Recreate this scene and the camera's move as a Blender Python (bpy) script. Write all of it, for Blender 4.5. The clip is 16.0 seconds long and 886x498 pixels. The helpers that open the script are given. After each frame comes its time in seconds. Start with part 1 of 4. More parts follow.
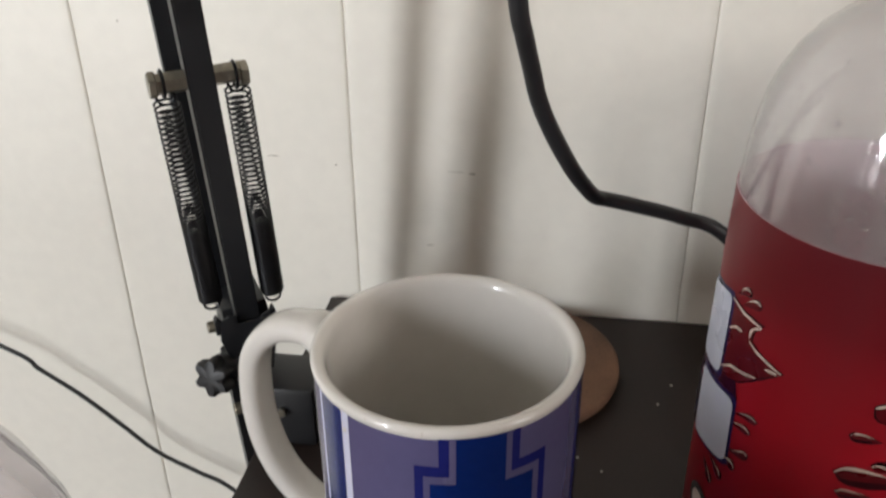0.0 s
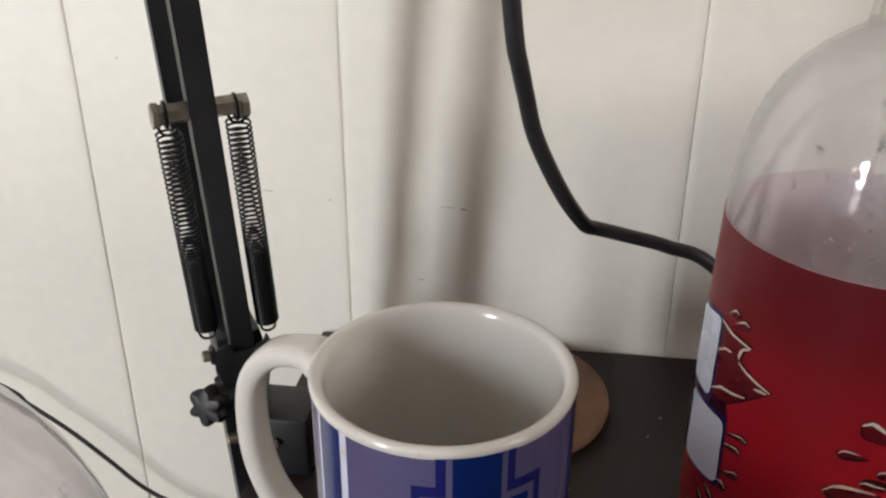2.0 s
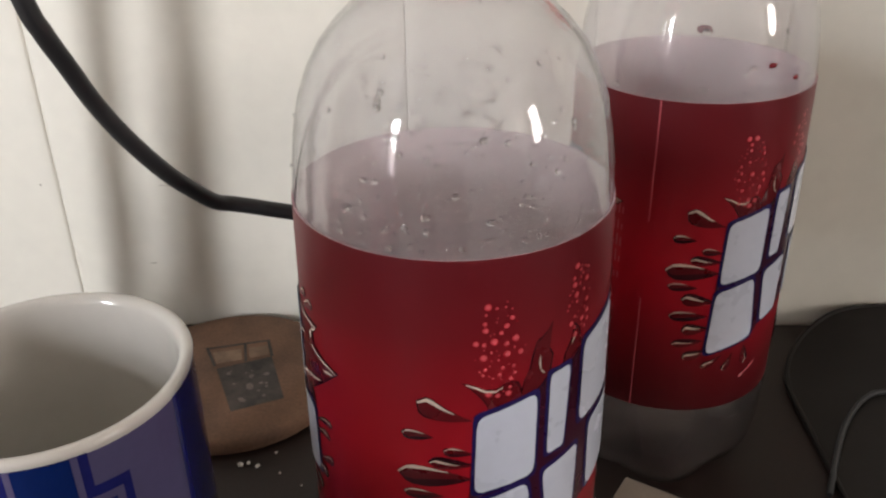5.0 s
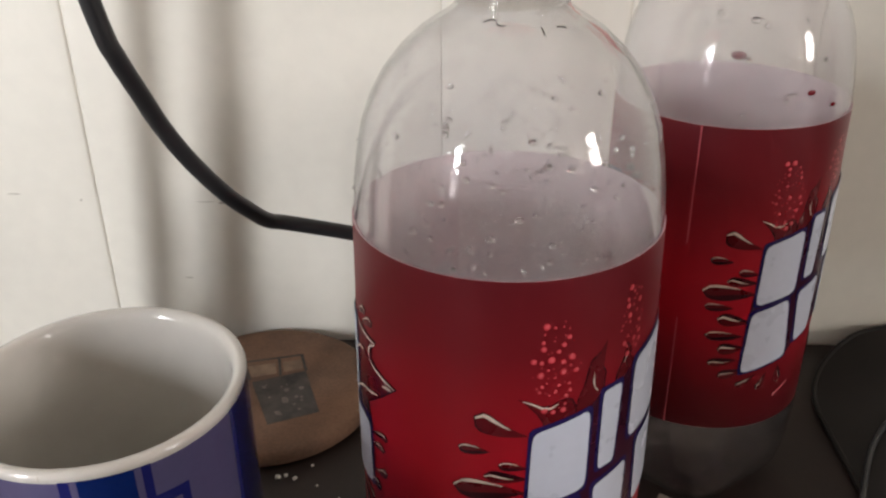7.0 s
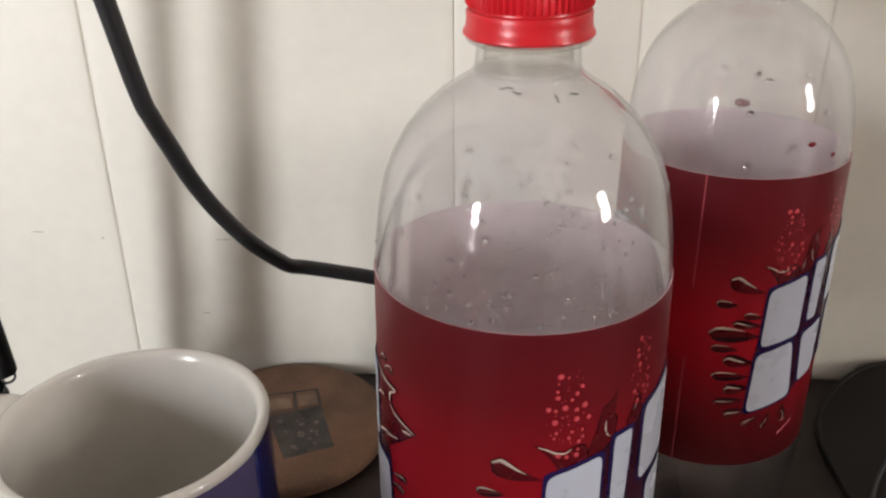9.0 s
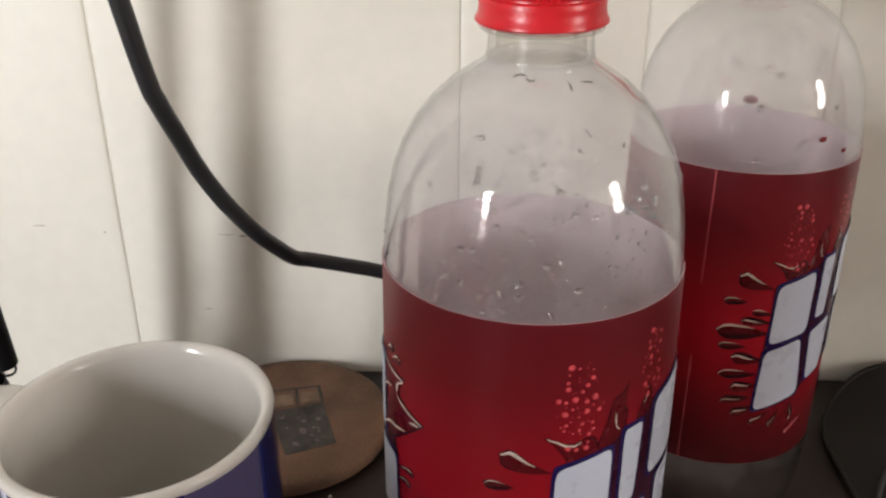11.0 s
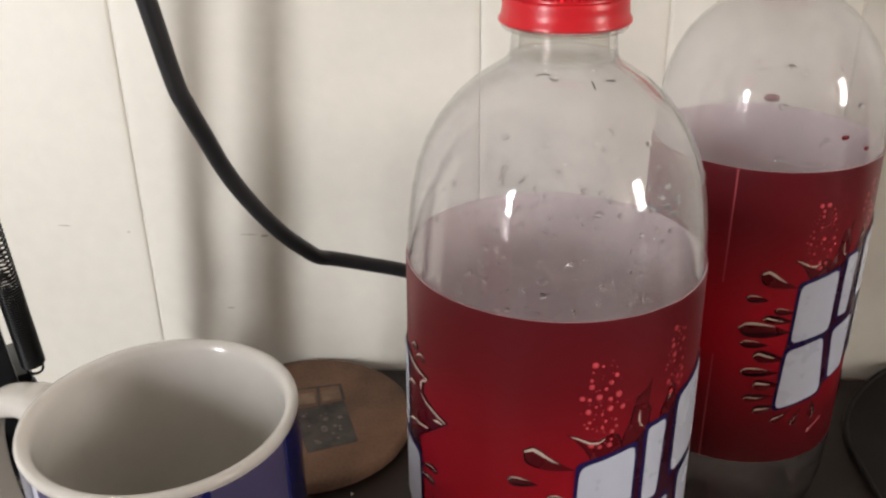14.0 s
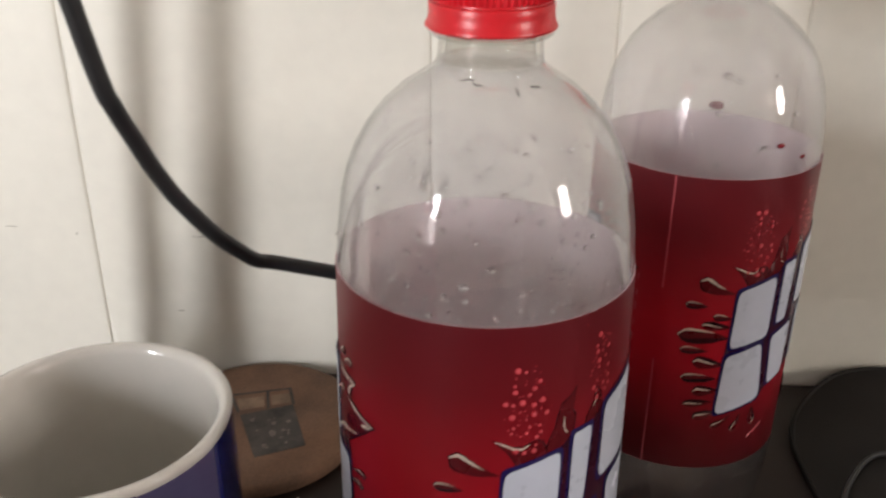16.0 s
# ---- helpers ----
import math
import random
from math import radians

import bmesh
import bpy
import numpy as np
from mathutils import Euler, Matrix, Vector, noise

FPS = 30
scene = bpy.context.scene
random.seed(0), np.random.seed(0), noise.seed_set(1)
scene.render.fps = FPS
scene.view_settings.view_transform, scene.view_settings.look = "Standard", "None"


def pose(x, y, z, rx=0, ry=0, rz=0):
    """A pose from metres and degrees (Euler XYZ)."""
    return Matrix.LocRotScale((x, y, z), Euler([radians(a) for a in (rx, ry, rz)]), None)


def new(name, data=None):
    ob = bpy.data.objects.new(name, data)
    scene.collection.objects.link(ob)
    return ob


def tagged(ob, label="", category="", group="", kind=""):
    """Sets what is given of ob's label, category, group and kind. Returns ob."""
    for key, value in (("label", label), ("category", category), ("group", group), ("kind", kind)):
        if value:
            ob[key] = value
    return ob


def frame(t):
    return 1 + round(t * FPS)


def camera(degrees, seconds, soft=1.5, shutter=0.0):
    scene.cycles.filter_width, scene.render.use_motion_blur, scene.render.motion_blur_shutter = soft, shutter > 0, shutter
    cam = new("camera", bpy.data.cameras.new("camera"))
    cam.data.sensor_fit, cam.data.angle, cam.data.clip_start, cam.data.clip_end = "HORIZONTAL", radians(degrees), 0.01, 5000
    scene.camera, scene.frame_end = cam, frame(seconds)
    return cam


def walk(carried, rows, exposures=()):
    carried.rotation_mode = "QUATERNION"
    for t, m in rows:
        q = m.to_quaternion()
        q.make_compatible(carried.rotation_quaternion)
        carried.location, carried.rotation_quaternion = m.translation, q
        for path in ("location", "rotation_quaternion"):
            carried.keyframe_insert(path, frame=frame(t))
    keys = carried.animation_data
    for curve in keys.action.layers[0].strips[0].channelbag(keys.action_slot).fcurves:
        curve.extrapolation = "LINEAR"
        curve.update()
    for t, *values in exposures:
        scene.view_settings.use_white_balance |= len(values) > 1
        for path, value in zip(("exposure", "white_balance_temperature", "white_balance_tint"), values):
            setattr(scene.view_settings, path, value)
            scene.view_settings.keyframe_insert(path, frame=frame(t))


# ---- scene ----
cam = camera(52.57, 16.0, soft=2.3, shutter=0.5)
# seconds, x, y, z, yaw, pitch, roll
ROWS = [
    (0.0, -0.00000, -0.00000, 0.25648, 8.703, -28.814, 0.465),
    (0.5, -0.00116, -0.00316, 0.25799, 8.578, -25.509, 0.199),
    (1.0, -0.00416, -0.00510, 0.25568, 8.096, -24.746, 0.033),
    (1.5, -0.00361, -0.00669, 0.25496, 7.825, -25.297, 0.363),
    (2.0, -0.00207, -0.00907, 0.25388, 7.960, -25.818, -0.179),
    (2.5, -0.00417, -0.00535, 0.25341, 8.447, -26.700, 0.016),
    (3.0, -0.00074, -0.00062, 0.25202, 8.933, -27.860, 0.508),
    (3.5, 0.02267, 0.00034, 0.25528, 8.412, -28.168, 0.965),
    (4.0, 0.05597, 0.00261, 0.25644, 5.623, -28.540, 1.196),
    (4.5, 0.08646, 0.00808, 0.25414, 2.043, -27.429, 1.841),
    (5.0, 0.08516, 0.01667, 0.24798, 1.313, -28.114, 0.800),
    (7.5, 0.07112, 0.00748, 0.25766, 2.068, -26.767, 0.570),
    (8.0, 0.07015, 0.00516, 0.26483, 2.231, -26.354, 0.875),
    (10.5, 0.07068, 0.00313, 0.26223, 2.310, -25.478, 0.160),
    (11.0, 0.06754, 0.00410, 0.26037, 2.354, -25.503, 0.179),
    (11.5, 0.06269, 0.00482, 0.25915, 2.762, -25.846, 0.542),
    (12.0, 0.06299, 0.00096, 0.26144, 3.241, -25.960, 0.686),
    (12.5, 0.06416, 0.00062, 0.26121, 3.260, -25.971, 0.775),
    (13.0, 0.06685, 0.00442, 0.26049, 3.216, -25.837, 0.989),
    (13.5, 0.06748, 0.00451, 0.25979, 3.093, -25.600, 0.912),
    (14.0, 0.06592, 0.00214, 0.26082, 3.293, -25.486, 0.709),
    (14.5, 0.06614, 0.00328, 0.25832, 4.007, -25.476, 0.389),
    (15.0, 0.06536, 0.00028, 0.26248, 4.295, -25.295, 0.143),
    (15.5, 0.07004, -0.00248, 0.25586, 3.801, -25.527, -0.874),
    (16.0, 0.07812, 0.00354, 0.26084, 2.125, -25.290, -0.310),
]
EXPOSURES = [(0.0, -0.15, 6300, 10), (3.0, -0.12, 6350, 10), (4.5, 0.0, 6400, 11), (8.0, 0.0, 6400, 11), (10.5, 0.02, 6500, 11), (16.0, 0.02, 6500, 11)]
walk(cam, [(t, pose(x, y, z, 90 + pitch, roll, yaw)) for t, x, y, z, yaw, pitch, roll in ROWS], EXPOSURES)

# ---- light: two windows of the room, daylight behind them ----
WALL_Y = 0.4024
TABLE_Z = 0.0
FLOOR_Z = -0.74
CEIL_Z = 1.66
ROOM = (-3.0, 2.2, -1.255)                       # x of the side walls, y of the wall behind
WIN_BACK = (-1.35, -1.065, -0.35, 0.94)          # x0, x1, z0, z1 in the wall behind
WIN_FAR = (-1.64, -1.44, -0.18, 0.81)           # a second one beside it
WIN_SIDE = (-1.08, -0.70, 0.35, 1.10)          # y0, y1, z0, z1 in the side wall

world = bpy.data.worlds.new("world")
scene.world = world
world.use_nodes = True
wn = world.node_tree
sky = wn.nodes.new("ShaderNodeTexSky")
sky.sky_type = "NISHITA"
sky.sun_disc = False
sky.sun_elevation, sky.sun_rotation = radians(40), radians(200)
wn.links.new(sky.outputs[0], wn.nodes["Background"].inputs[0])
wn.nodes["Background"].inputs[1].default_value = 0.1


def window_light(name, m, w, h, power, tint):
    lamp = bpy.data.lights.new(name, "AREA")
    lamp.shape, lamp.size, lamp.size_y = "RECTANGLE", w, h
    lamp.energy, lamp.color = power, tint
    ob = new(name, lamp)
    ob.matrix_world = m
    return ob


x0, x1, z0, z1 = WIN_BACK
zm = 0.45                                       # sky over the middle bar, darker ground below it
window_light("daylight_back", pose((x0 + x1) / 2, ROOM[2] - 0.05, (zm + z1) / 2, 90, 0, 0), x1 - x0, z1 - zm, 34.5, (0.95, 0.97, 1.0))
window_light("daylight_back_lower", pose((x0 + x1) / 2, ROOM[2] - 0.05, (z0 + zm) / 2, 90, 0, 0), x1 - x0, zm - z0, 22.0, (0.98, 0.98, 0.97))
x0, x1, z0, z1 = WIN_FAR
window_light("daylight_far", pose((x0 + x1) / 2, ROOM[2] - 0.05, (z0 + z1) / 2, 90, 0, 0), x1 - x0, z1 - z0, 6.0, (0.95, 0.97, 1.0))
y0, y1, z0, z1 = WIN_SIDE
window_light("daylight_side", pose(ROOM[1] + 0.05, (y0 + y1) / 2, (z0 + z1) / 2, 90, 0, 90), y1 - y0, z1 - z0, 30.0, (1.0, 0.94, 0.88))


# ---- materials ----
def mat(name, color, rough=0.5, metal=0.0, var=0.12, scale=40.0, fine=400.0, bump=0.1, bump_dist=0.0002, spec=0.5, coat=0.0, dark=None):
    """Principled surface with a coarse and a fine variation of colour, roughness and relief."""
    m = bpy.data.materials.new(name)
    m.use_nodes = True
    nt = m.node_tree
    b = nt.nodes["Principled BSDF"]
    b.inputs["Metallic"].default_value = metal
    b.inputs["Specular IOR Level"].default_value = spec
    b.inputs["Coat Weight"].default_value = coat
    tc = nt.nodes.new("ShaderNodeTexCoord")
    n1, n2 = nt.nodes.new("ShaderNodeTexNoise"), nt.nodes.new("ShaderNodeTexNoise")
    n1.inputs["Scale"].default_value, n1.inputs["Detail"].default_value = scale, 5
    n2.inputs["Scale"].default_value, n2.inputs["Detail"].default_value = fine, 3
    for n in (n1, n2):
        nt.links.new(tc.outputs["Object"], n.inputs["Vector"])
    mix = nt.nodes.new("ShaderNodeMix")
    mix.data_type = "RGBA"
    lo = dark or tuple(c * (1 - var * 2.2) for c in color)
    mix.inputs[6].default_value = (*lo, 1)
    mix.inputs[7].default_value = (*[min(1, c * (1 + var * 0.5)) for c in color], 1)
    add = nt.nodes.new("ShaderNodeMath")
    add.operation = "MULTIPLY_ADD"
    nt.links.new(n2.outputs["Fac"], add.inputs[0])
    add.inputs[1].default_value = 0.35
    nt.links.new(n1.outputs["Fac"], add.inputs[2])
    ramp = nt.nodes.new("ShaderNodeMapRange")
    ramp.inputs[1].default_value, ramp.inputs[2].default_value = 0.4, 0.95
    nt.links.new(add.outputs[0], ramp.inputs[0])
    nt.links.new(ramp.outputs[0], mix.inputs[0])
    nt.links.new(mix.outputs[2], b.inputs["Base Color"])
    rr = nt.nodes.new("ShaderNodeMapRange")
    rr.inputs[3].default_value, rr.inputs[4].default_value = max(0.02, rough - 0.08), min(1, rough + 0.08)
    nt.links.new(n1.outputs["Fac"], rr.inputs[0])
    nt.links.new(rr.outputs[0], b.inputs["Roughness"])
    bp = nt.nodes.new("ShaderNodeBump")
    bp.inputs["Strength"].default_value, bp.inputs["Distance"].default_value = bump, bump_dist
    nt.links.new(add.outputs[0], bp.inputs["Height"])
    nt.links.new(bp.outputs["Normal"], b.inputs["Normal"])
    return m


def srgb(r, g, b):
    return tuple((c / 255 / 12.92) if c < 10.3 else ((c / 255 + 0.055) / 1.055) ** 2.4 for c in (r, g, b))


def clear_mat(name, tint, haze, gloss=0.05, rough=0.03, crumple=0.0004):
    """Thin clear plastic: see-through, with a Fresnel gloss, a faint haze in streaks and a shallow unevenness."""
    m = bpy.data.materials.new(name)
    m.use_nodes = True
    nt = m.node_tree
    nt.nodes.remove(nt.nodes["Principled BSDF"])
    tr, gl, df = (nt.nodes.new("ShaderNodeBsdf" + k) for k in ("Transparent", "Glossy", "Diffuse"))
    tr.inputs[0].default_value = (*tint, 1)
    gl.inputs["Roughness"].default_value = rough
    df.inputs[0].default_value = (0.86, 0.83, 0.835, 1)
    lw, pw, fr = nt.nodes.new("ShaderNodeLayerWeight"), nt.nodes.new("ShaderNodeMath"), nt.nodes.new("ShaderNodeMath")
    lw.inputs[0].default_value = 0.5
    pw.operation, fr.operation = "POWER", "MULTIPLY_ADD"
    pw.inputs[1].default_value = 3.5
    fr.inputs[1].default_value, fr.inputs[2].default_value = 0.85, gloss
    nt.links.new(lw.outputs["Facing"], pw.inputs[0])
    nt.links.new(pw.outputs[0], fr.inputs[0])
    tc, mp = nt.nodes.new("ShaderNodeTexCoord"), nt.nodes.new("ShaderNodeMapping")
    mp.inputs["Scale"].default_value = (1, 1, 0.22)
    no, mr = nt.nodes.new("ShaderNodeTexNoise"), nt.nodes.new("ShaderNodeMapRange")
    no.inputs["Scale"].default_value, no.inputs["Detail"].default_value = 120, 3
    nt.links.new(tc.outputs["Object"], mp.inputs["Vector"])
    nt.links.new(mp.outputs[0], no.inputs["Vector"])
    nt.links.new(no.outputs["Fac"], mr.inputs[0])
    mr.inputs[1].default_value, mr.inputs[2].default_value = 0.3, 0.7
    mr.inputs[3].default_value, mr.inputs[4].default_value = haze * 0.75, haze * 1.25
    dent, bp = nt.nodes.new("ShaderNodeTexNoise"), nt.nodes.new("ShaderNodeBump")
    dent.inputs["Scale"].default_value, dent.inputs["Detail"].default_value = 70, 2
    nt.links.new(tc.outputs["Object"], dent.inputs["Vector"])
    bp.inputs["Strength"].default_value, bp.inputs["Distance"].default_value = 0.1, crumple
    nt.links.new(dent.outputs["Fac"], bp.inputs["Height"])
    nt.links.new(bp.outputs["Normal"], gl.inputs["Normal"])
    m1, m2 = nt.nodes.new("ShaderNodeMixShader"), nt.nodes.new("ShaderNodeMixShader")
    nt.links.new(mr.outputs[0], m1.inputs[0])
    nt.links.new(tr.outputs[0], m1.inputs[1])
    nt.links.new(df.outputs[0], m1.inputs[2])
    nt.links.new(fr.outputs[0], m2.inputs[0])
    nt.links.new(m1.outputs[0], m2.inputs[1])
    nt.links.new(gl.outputs[0], m2.inputs[2])
    nt.links.new(m2.outputs[0], nt.nodes["Material Output"].inputs[0])
    return m


def drop_mat(name):
    """Clear water."""
    m = bpy.data.materials.new(name)
    m.use_nodes = True
    b = m.node_tree.nodes["Principled BSDF"]
    b.inputs["Base Color"].default_value = (0.97, 0.97, 0.97, 1)
    b.inputs["Roughness"].default_value = 0.02
    b.inputs["Transmission Weight"].default_value = 1.0
    b.inputs["IOR"].default_value = 1.4
    return m


def label_mat():
    """Printed red film: dark red at the top running into a brighter red round the emblem; the dark foot is print plus
    painted shade.
    """
    m = mat("label_red_print", srgb(150, 14, 28), rough=0.36, var=0.05, scale=30, bump=0.12, bump_dist=0.0003, spec=0.36)
    nt = m.node_tree
    b = nt.nodes["Principled BSDF"]
    tc = nt.nodes.new("ShaderNodeTexCoord")
    sep = nt.nodes.new("ShaderNodeSeparateXYZ")
    nt.links.new(tc.outputs["Object"], sep.inputs[0])
    ramp = nt.nodes.new("ShaderNodeValToRGB")
    mr = nt.nodes.new("ShaderNodeMapRange")
    mr.inputs[1].default_value, mr.inputs[2].default_value = 0.015, 0.16
    nt.links.new(sep.outputs[2], mr.inputs[0])
    nt.links.new(mr.outputs[0], ramp.inputs[0])
    els = ramp.color_ramp.elements
    els[0].position, els[0].color = 0.20, (*srgb(62, 7, 13), 1)
    els[1].position, els[1].color = 1.0, (*srgb(78, 13, 21), 1)
    for p, c in ((0.31, (96, 9, 19)), (0.42, (138, 13, 28)), (0.52, (172, 16, 35)), (0.62, (178, 20, 37)), (0.74, (142, 16, 29)), (0.86, (102, 14, 23))):
        e = els.new(p)
        e.color = (*srgb(*c), 1)
    nt.links.new(ramp.outputs[0], b.inputs["Base Color"])
    return m


def film(m, color, share):
    """Lets part of the light through a thin printed film."""
    nt = m.node_tree
    tl, mx = nt.nodes.new("ShaderNodeBsdfTranslucent"), nt.nodes.new("ShaderNodeMixShader")
    tl.inputs[0].default_value = (*color, 1)
    mx.inputs[0].default_value = share
    nt.links.new(nt.nodes["Principled BSDF"].outputs[0], mx.inputs[1])
    nt.links.new(tl.outputs[0], mx.inputs[2])
    nt.links.new(mx.outputs[0], nt.nodes["Material Output"].inputs[0])
    return m


M_WALL = mat("cream_wall_paint", srgb(226, 222, 211), rough=0.42, var=0.055, scale=4, fine=120, bump=0.25, bump_dist=0.0004)
M_PLASTER = mat("room_paint", srgb(188, 179, 171), rough=0.7, var=0.05, scale=3, fine=60)
M_CEIL = mat("ceiling_paint", srgb(196, 191, 184), rough=0.8, var=0.04, scale=3, fine=60)
M_FLOOR = mat("floor_boards", srgb(92, 72, 54), rough=0.5, var=0.2, scale=6, fine=80)
M_TABLE = mat("dark_brown_tabletop", srgb(42, 31, 27), rough=0.55, var=0.22, scale=25, fine=500, bump=0.2, spec=0.3)
M_MUGW = mat("white_glaze", srgb(210, 206, 199), rough=0.16, var=0.04, scale=20, fine=200, bump=0.05, coat=0.3)
M_MUGP = mat("lavender_print", srgb(84, 80, 114), rough=0.22, var=0.06, scale=30, bump=0.05, coat=0.2)
M_MUGB = mat("blue_print", srgb(10, 34, 94), rough=0.2, var=0.1, scale=30, bump=0.05, coat=0.2)
M_MUGD = mat("deep_blue_print", srgb(28, 32, 98), rough=0.2, var=0.1, scale=30, bump=0.05, coat=0.2)
M_MUGL = mat("pale_print", srgb(205, 205, 222), rough=0.22, var=0.05, scale=30, bump=0.05, coat=0.2)
M_CLEAR = clear_mat("clear_bottle_plastic", (0.98, 0.976, 0.975), 0.09, gloss=0.05)
M_BASE = clear_mat("clear_base_plastic", (0.86, 0.83, 0.825), 0.012, gloss=0.045, rough=0.1, crumple=0.008)
M_NECK = clear_mat("thick_neck_plastic", (0.95, 0.94, 0.925), 0.012, gloss=0.07)
M_CLOUDY = clear_mat("cloudy_bottle_plastic", (0.9, 0.88, 0.88), 0.3, gloss=0.05)
M_DROP = drop_mat("water_droplet")
M_LABEL = film(label_mat(), (0.84, 0.18, 0.22), 0.2)
M_LABIN = film(mat("label_reverse", (0.98, 0.88, 0.91), rough=0.5, var=0.03, scale=40), (0.98, 0.86, 0.90), 0.5)
M_WHITE = mat("white_print", srgb(200, 204, 218), rough=0.28, var=0.04, scale=40)
M_NAVY = mat("navy_print", srgb(36, 26, 82), rough=0.28, var=0.08, scale=40)
M_EDGE = mat("dark_outline_print", srgb(52, 10, 20), rough=0.28, var=0.1, scale=60)
M_MAROON = mat("maroon_print", srgb(96, 16, 24), rough=0.28, var=0.12, scale=60)
M_SYRUP = mat("dried_red_syrup", srgb(120, 22, 34), rough=0.12, var=0.15, scale=200)
M_GLINT = mat("pale_pink_print", srgb(206, 86, 94), rough=0.28, var=0.06, scale=60)
M_DUSK = mat("dark_plum_print", srgb(58, 12, 34), rough=0.28, var=0.1, scale=60)
M_CREAM = mat("cream_print", srgb(214, 194, 180), rough=0.28, var=0.05, scale=40)
M_SEAM = mat("pale_seam", srgb(196, 92, 100), rough=0.3, var=0.08, scale=60)
M_PINK = mat("pink_bubble_print", srgb(190, 52, 62), rough=0.28, var=0.08, scale=60)
M_CAP = mat("red_cap_plastic", srgb(214, 30, 42), rough=0.32, var=0.06, scale=60, fine=900)
M_BLACK = mat("black_painted_steel", srgb(26, 27, 30), rough=0.42, var=0.2, scale=60, fine=900, bump=0.15)
M_SPRING = mat("black_spring_wire", srgb(28, 28, 30), rough=0.35, metal=0.6, var=0.15)
M_STEEL = mat("zinc_steel", srgb(150, 144, 130), rough=0.35, metal=0.85, var=0.2, scale=120)
M_KNOB = mat("black_plastic", srgb(24, 24, 26), rough=0.5, var=0.15, scale=80)
M_CABLE = mat("black_rubber_cable", srgb(32, 32, 34), rough=0.48, var=0.15, scale=60, fine=600)
M_CORK = mat("pressed_cork", srgb(112, 82, 62), rough=0.8, var=0.32, scale=34, fine=700, bump=0.5, bump_dist=0.0006)
M_INK = mat("grey_ink", srgb(68, 60, 55), rough=0.7, var=0.35, scale=120, fine=500)
M_INKB = mat("faded_ink", srgb(120, 97, 78), rough=0.8, var=0.2, scale=120, fine=500)
M_INKL = mat("pale_ink", srgb(112, 100, 92), rough=0.7, var=0.25, scale=120, fine=500)
M_TRAY = mat("dark_brown_plastic", srgb(23, 18, 15), rough=0.65, var=0.15, scale=40, fine=500, spec=0.25)
M_CARD = mat("grey_cardboard", srgb(150, 138, 126), rough=0.8, var=0.1, scale=60, fine=600)
M_CRUMB = mat("pale_crumb", srgb(205, 198, 188), rough=0.8, var=0.15)
M_SCUFF = mat("scuffed_paint", srgb(192, 185, 171), rough=0.6, var=0.2, scale=300)
M_FRAME = mat("window_frame_paint", srgb(225, 224, 220), rough=0.5, var=0.05)


# ---- mesh helpers ----
def empty(name, m=None):
    ob = new(name)
    ob.empty_display_size = 0.02
    if m is not None:
        ob.matrix_world = m
    return ob


def to_mesh(name, bm, materials, smooth=40):
    me = bpy.data.meshes.new(name)
    bmesh.ops.recalc_face_normals(bm, faces=bm.faces)
    bm.to_mesh(me)
    bm.free()
    for m in materials if isinstance(materials, (list, tuple)) else [materials]:
        me.materials.append(m)
    if smooth:
        me.shade_smooth()
        me.set_sharp_from_angle(angle=radians(smooth))
    return me


def part(name, bm, material, parent=None, label="", smooth=40):
    ob = new(name, to_mesh(name, bm, material, smooth))
    if parent is not None:
        ob.parent = parent
    if label:
        ob["label"] = label
    return ob


def box(lo, hi, bevel=0.0, seg=2, m=None):
    bm = bmesh.new()
    bmesh.ops.create_cube(bm, size=1)
    for v in bm.verts:
        v.co = Vector([lo[i] + (v.co[i] + 0.5) * (hi[i] - lo[i]) for i in range(3)])
    if bevel:
        bmesh.ops.bevel(bm, geom=bm.edges[:], offset=bevel, segments=seg, affect="EDGES", profile=0.5)
    if m is not None:
        bmesh.ops.transform(bm, matrix=m, verts=bm.verts)
    return bm


def lathe(profile, n=64, close=False, wobble=None):
    """A surface of revolution about z from (radius, z) pairs; close joins the last ring to the first."""
    bm = bmesh.new()
    rings = []
    for r, z in profile:
        if r < 1e-6:
            rings.append([bm.verts.new((0, 0, z))])
        else:
            ring = []
            for i in range(n):
                a = 2 * math.pi * i / n
                k = r if wobble is None else wobble(r, z, a)
                ring.append(bm.verts.new((k * math.sin(a), -k * math.cos(a), z)))
            rings.append(ring)
    pairs = list(zip(rings, rings[1:])) + ([(rings[-1], rings[0])] if close else [])
    for a, b in pairs:
        for i in range(n):
            j = (i + 1) % n
            if len(a) == 1 and len(b) > 1:
                bm.faces.new((a[0], b[j], b[i]))
            elif len(b) == 1 and len(a) > 1:
                bm.faces.new((a[i], a[j], b[0]))
            elif len(a) > 1:
                bm.faces.new((a[i], a[j], b[j], b[i]))
    return bm


def spline(points, n):
    """Points along a Catmull-Rom curve through the given ones."""
    p = [Vector(q) for q in points]
    p = [p[0] * 2 - p[1]] + p + [p[-1] * 2 - p[-2]]
    out = []
    for i in range(1, len(p) - 2):
        for k in range(n):
            t = k / n
            a, b, c, d = p[i - 1:i + 3]
            out.append(0.5 * (2 * b + (c - a) * t + (2 * a - 5 * b + 4 * c - d) * t * t + (3 * b - a - 3 * c + d) * t ** 3))
    return out + [p[-2]]


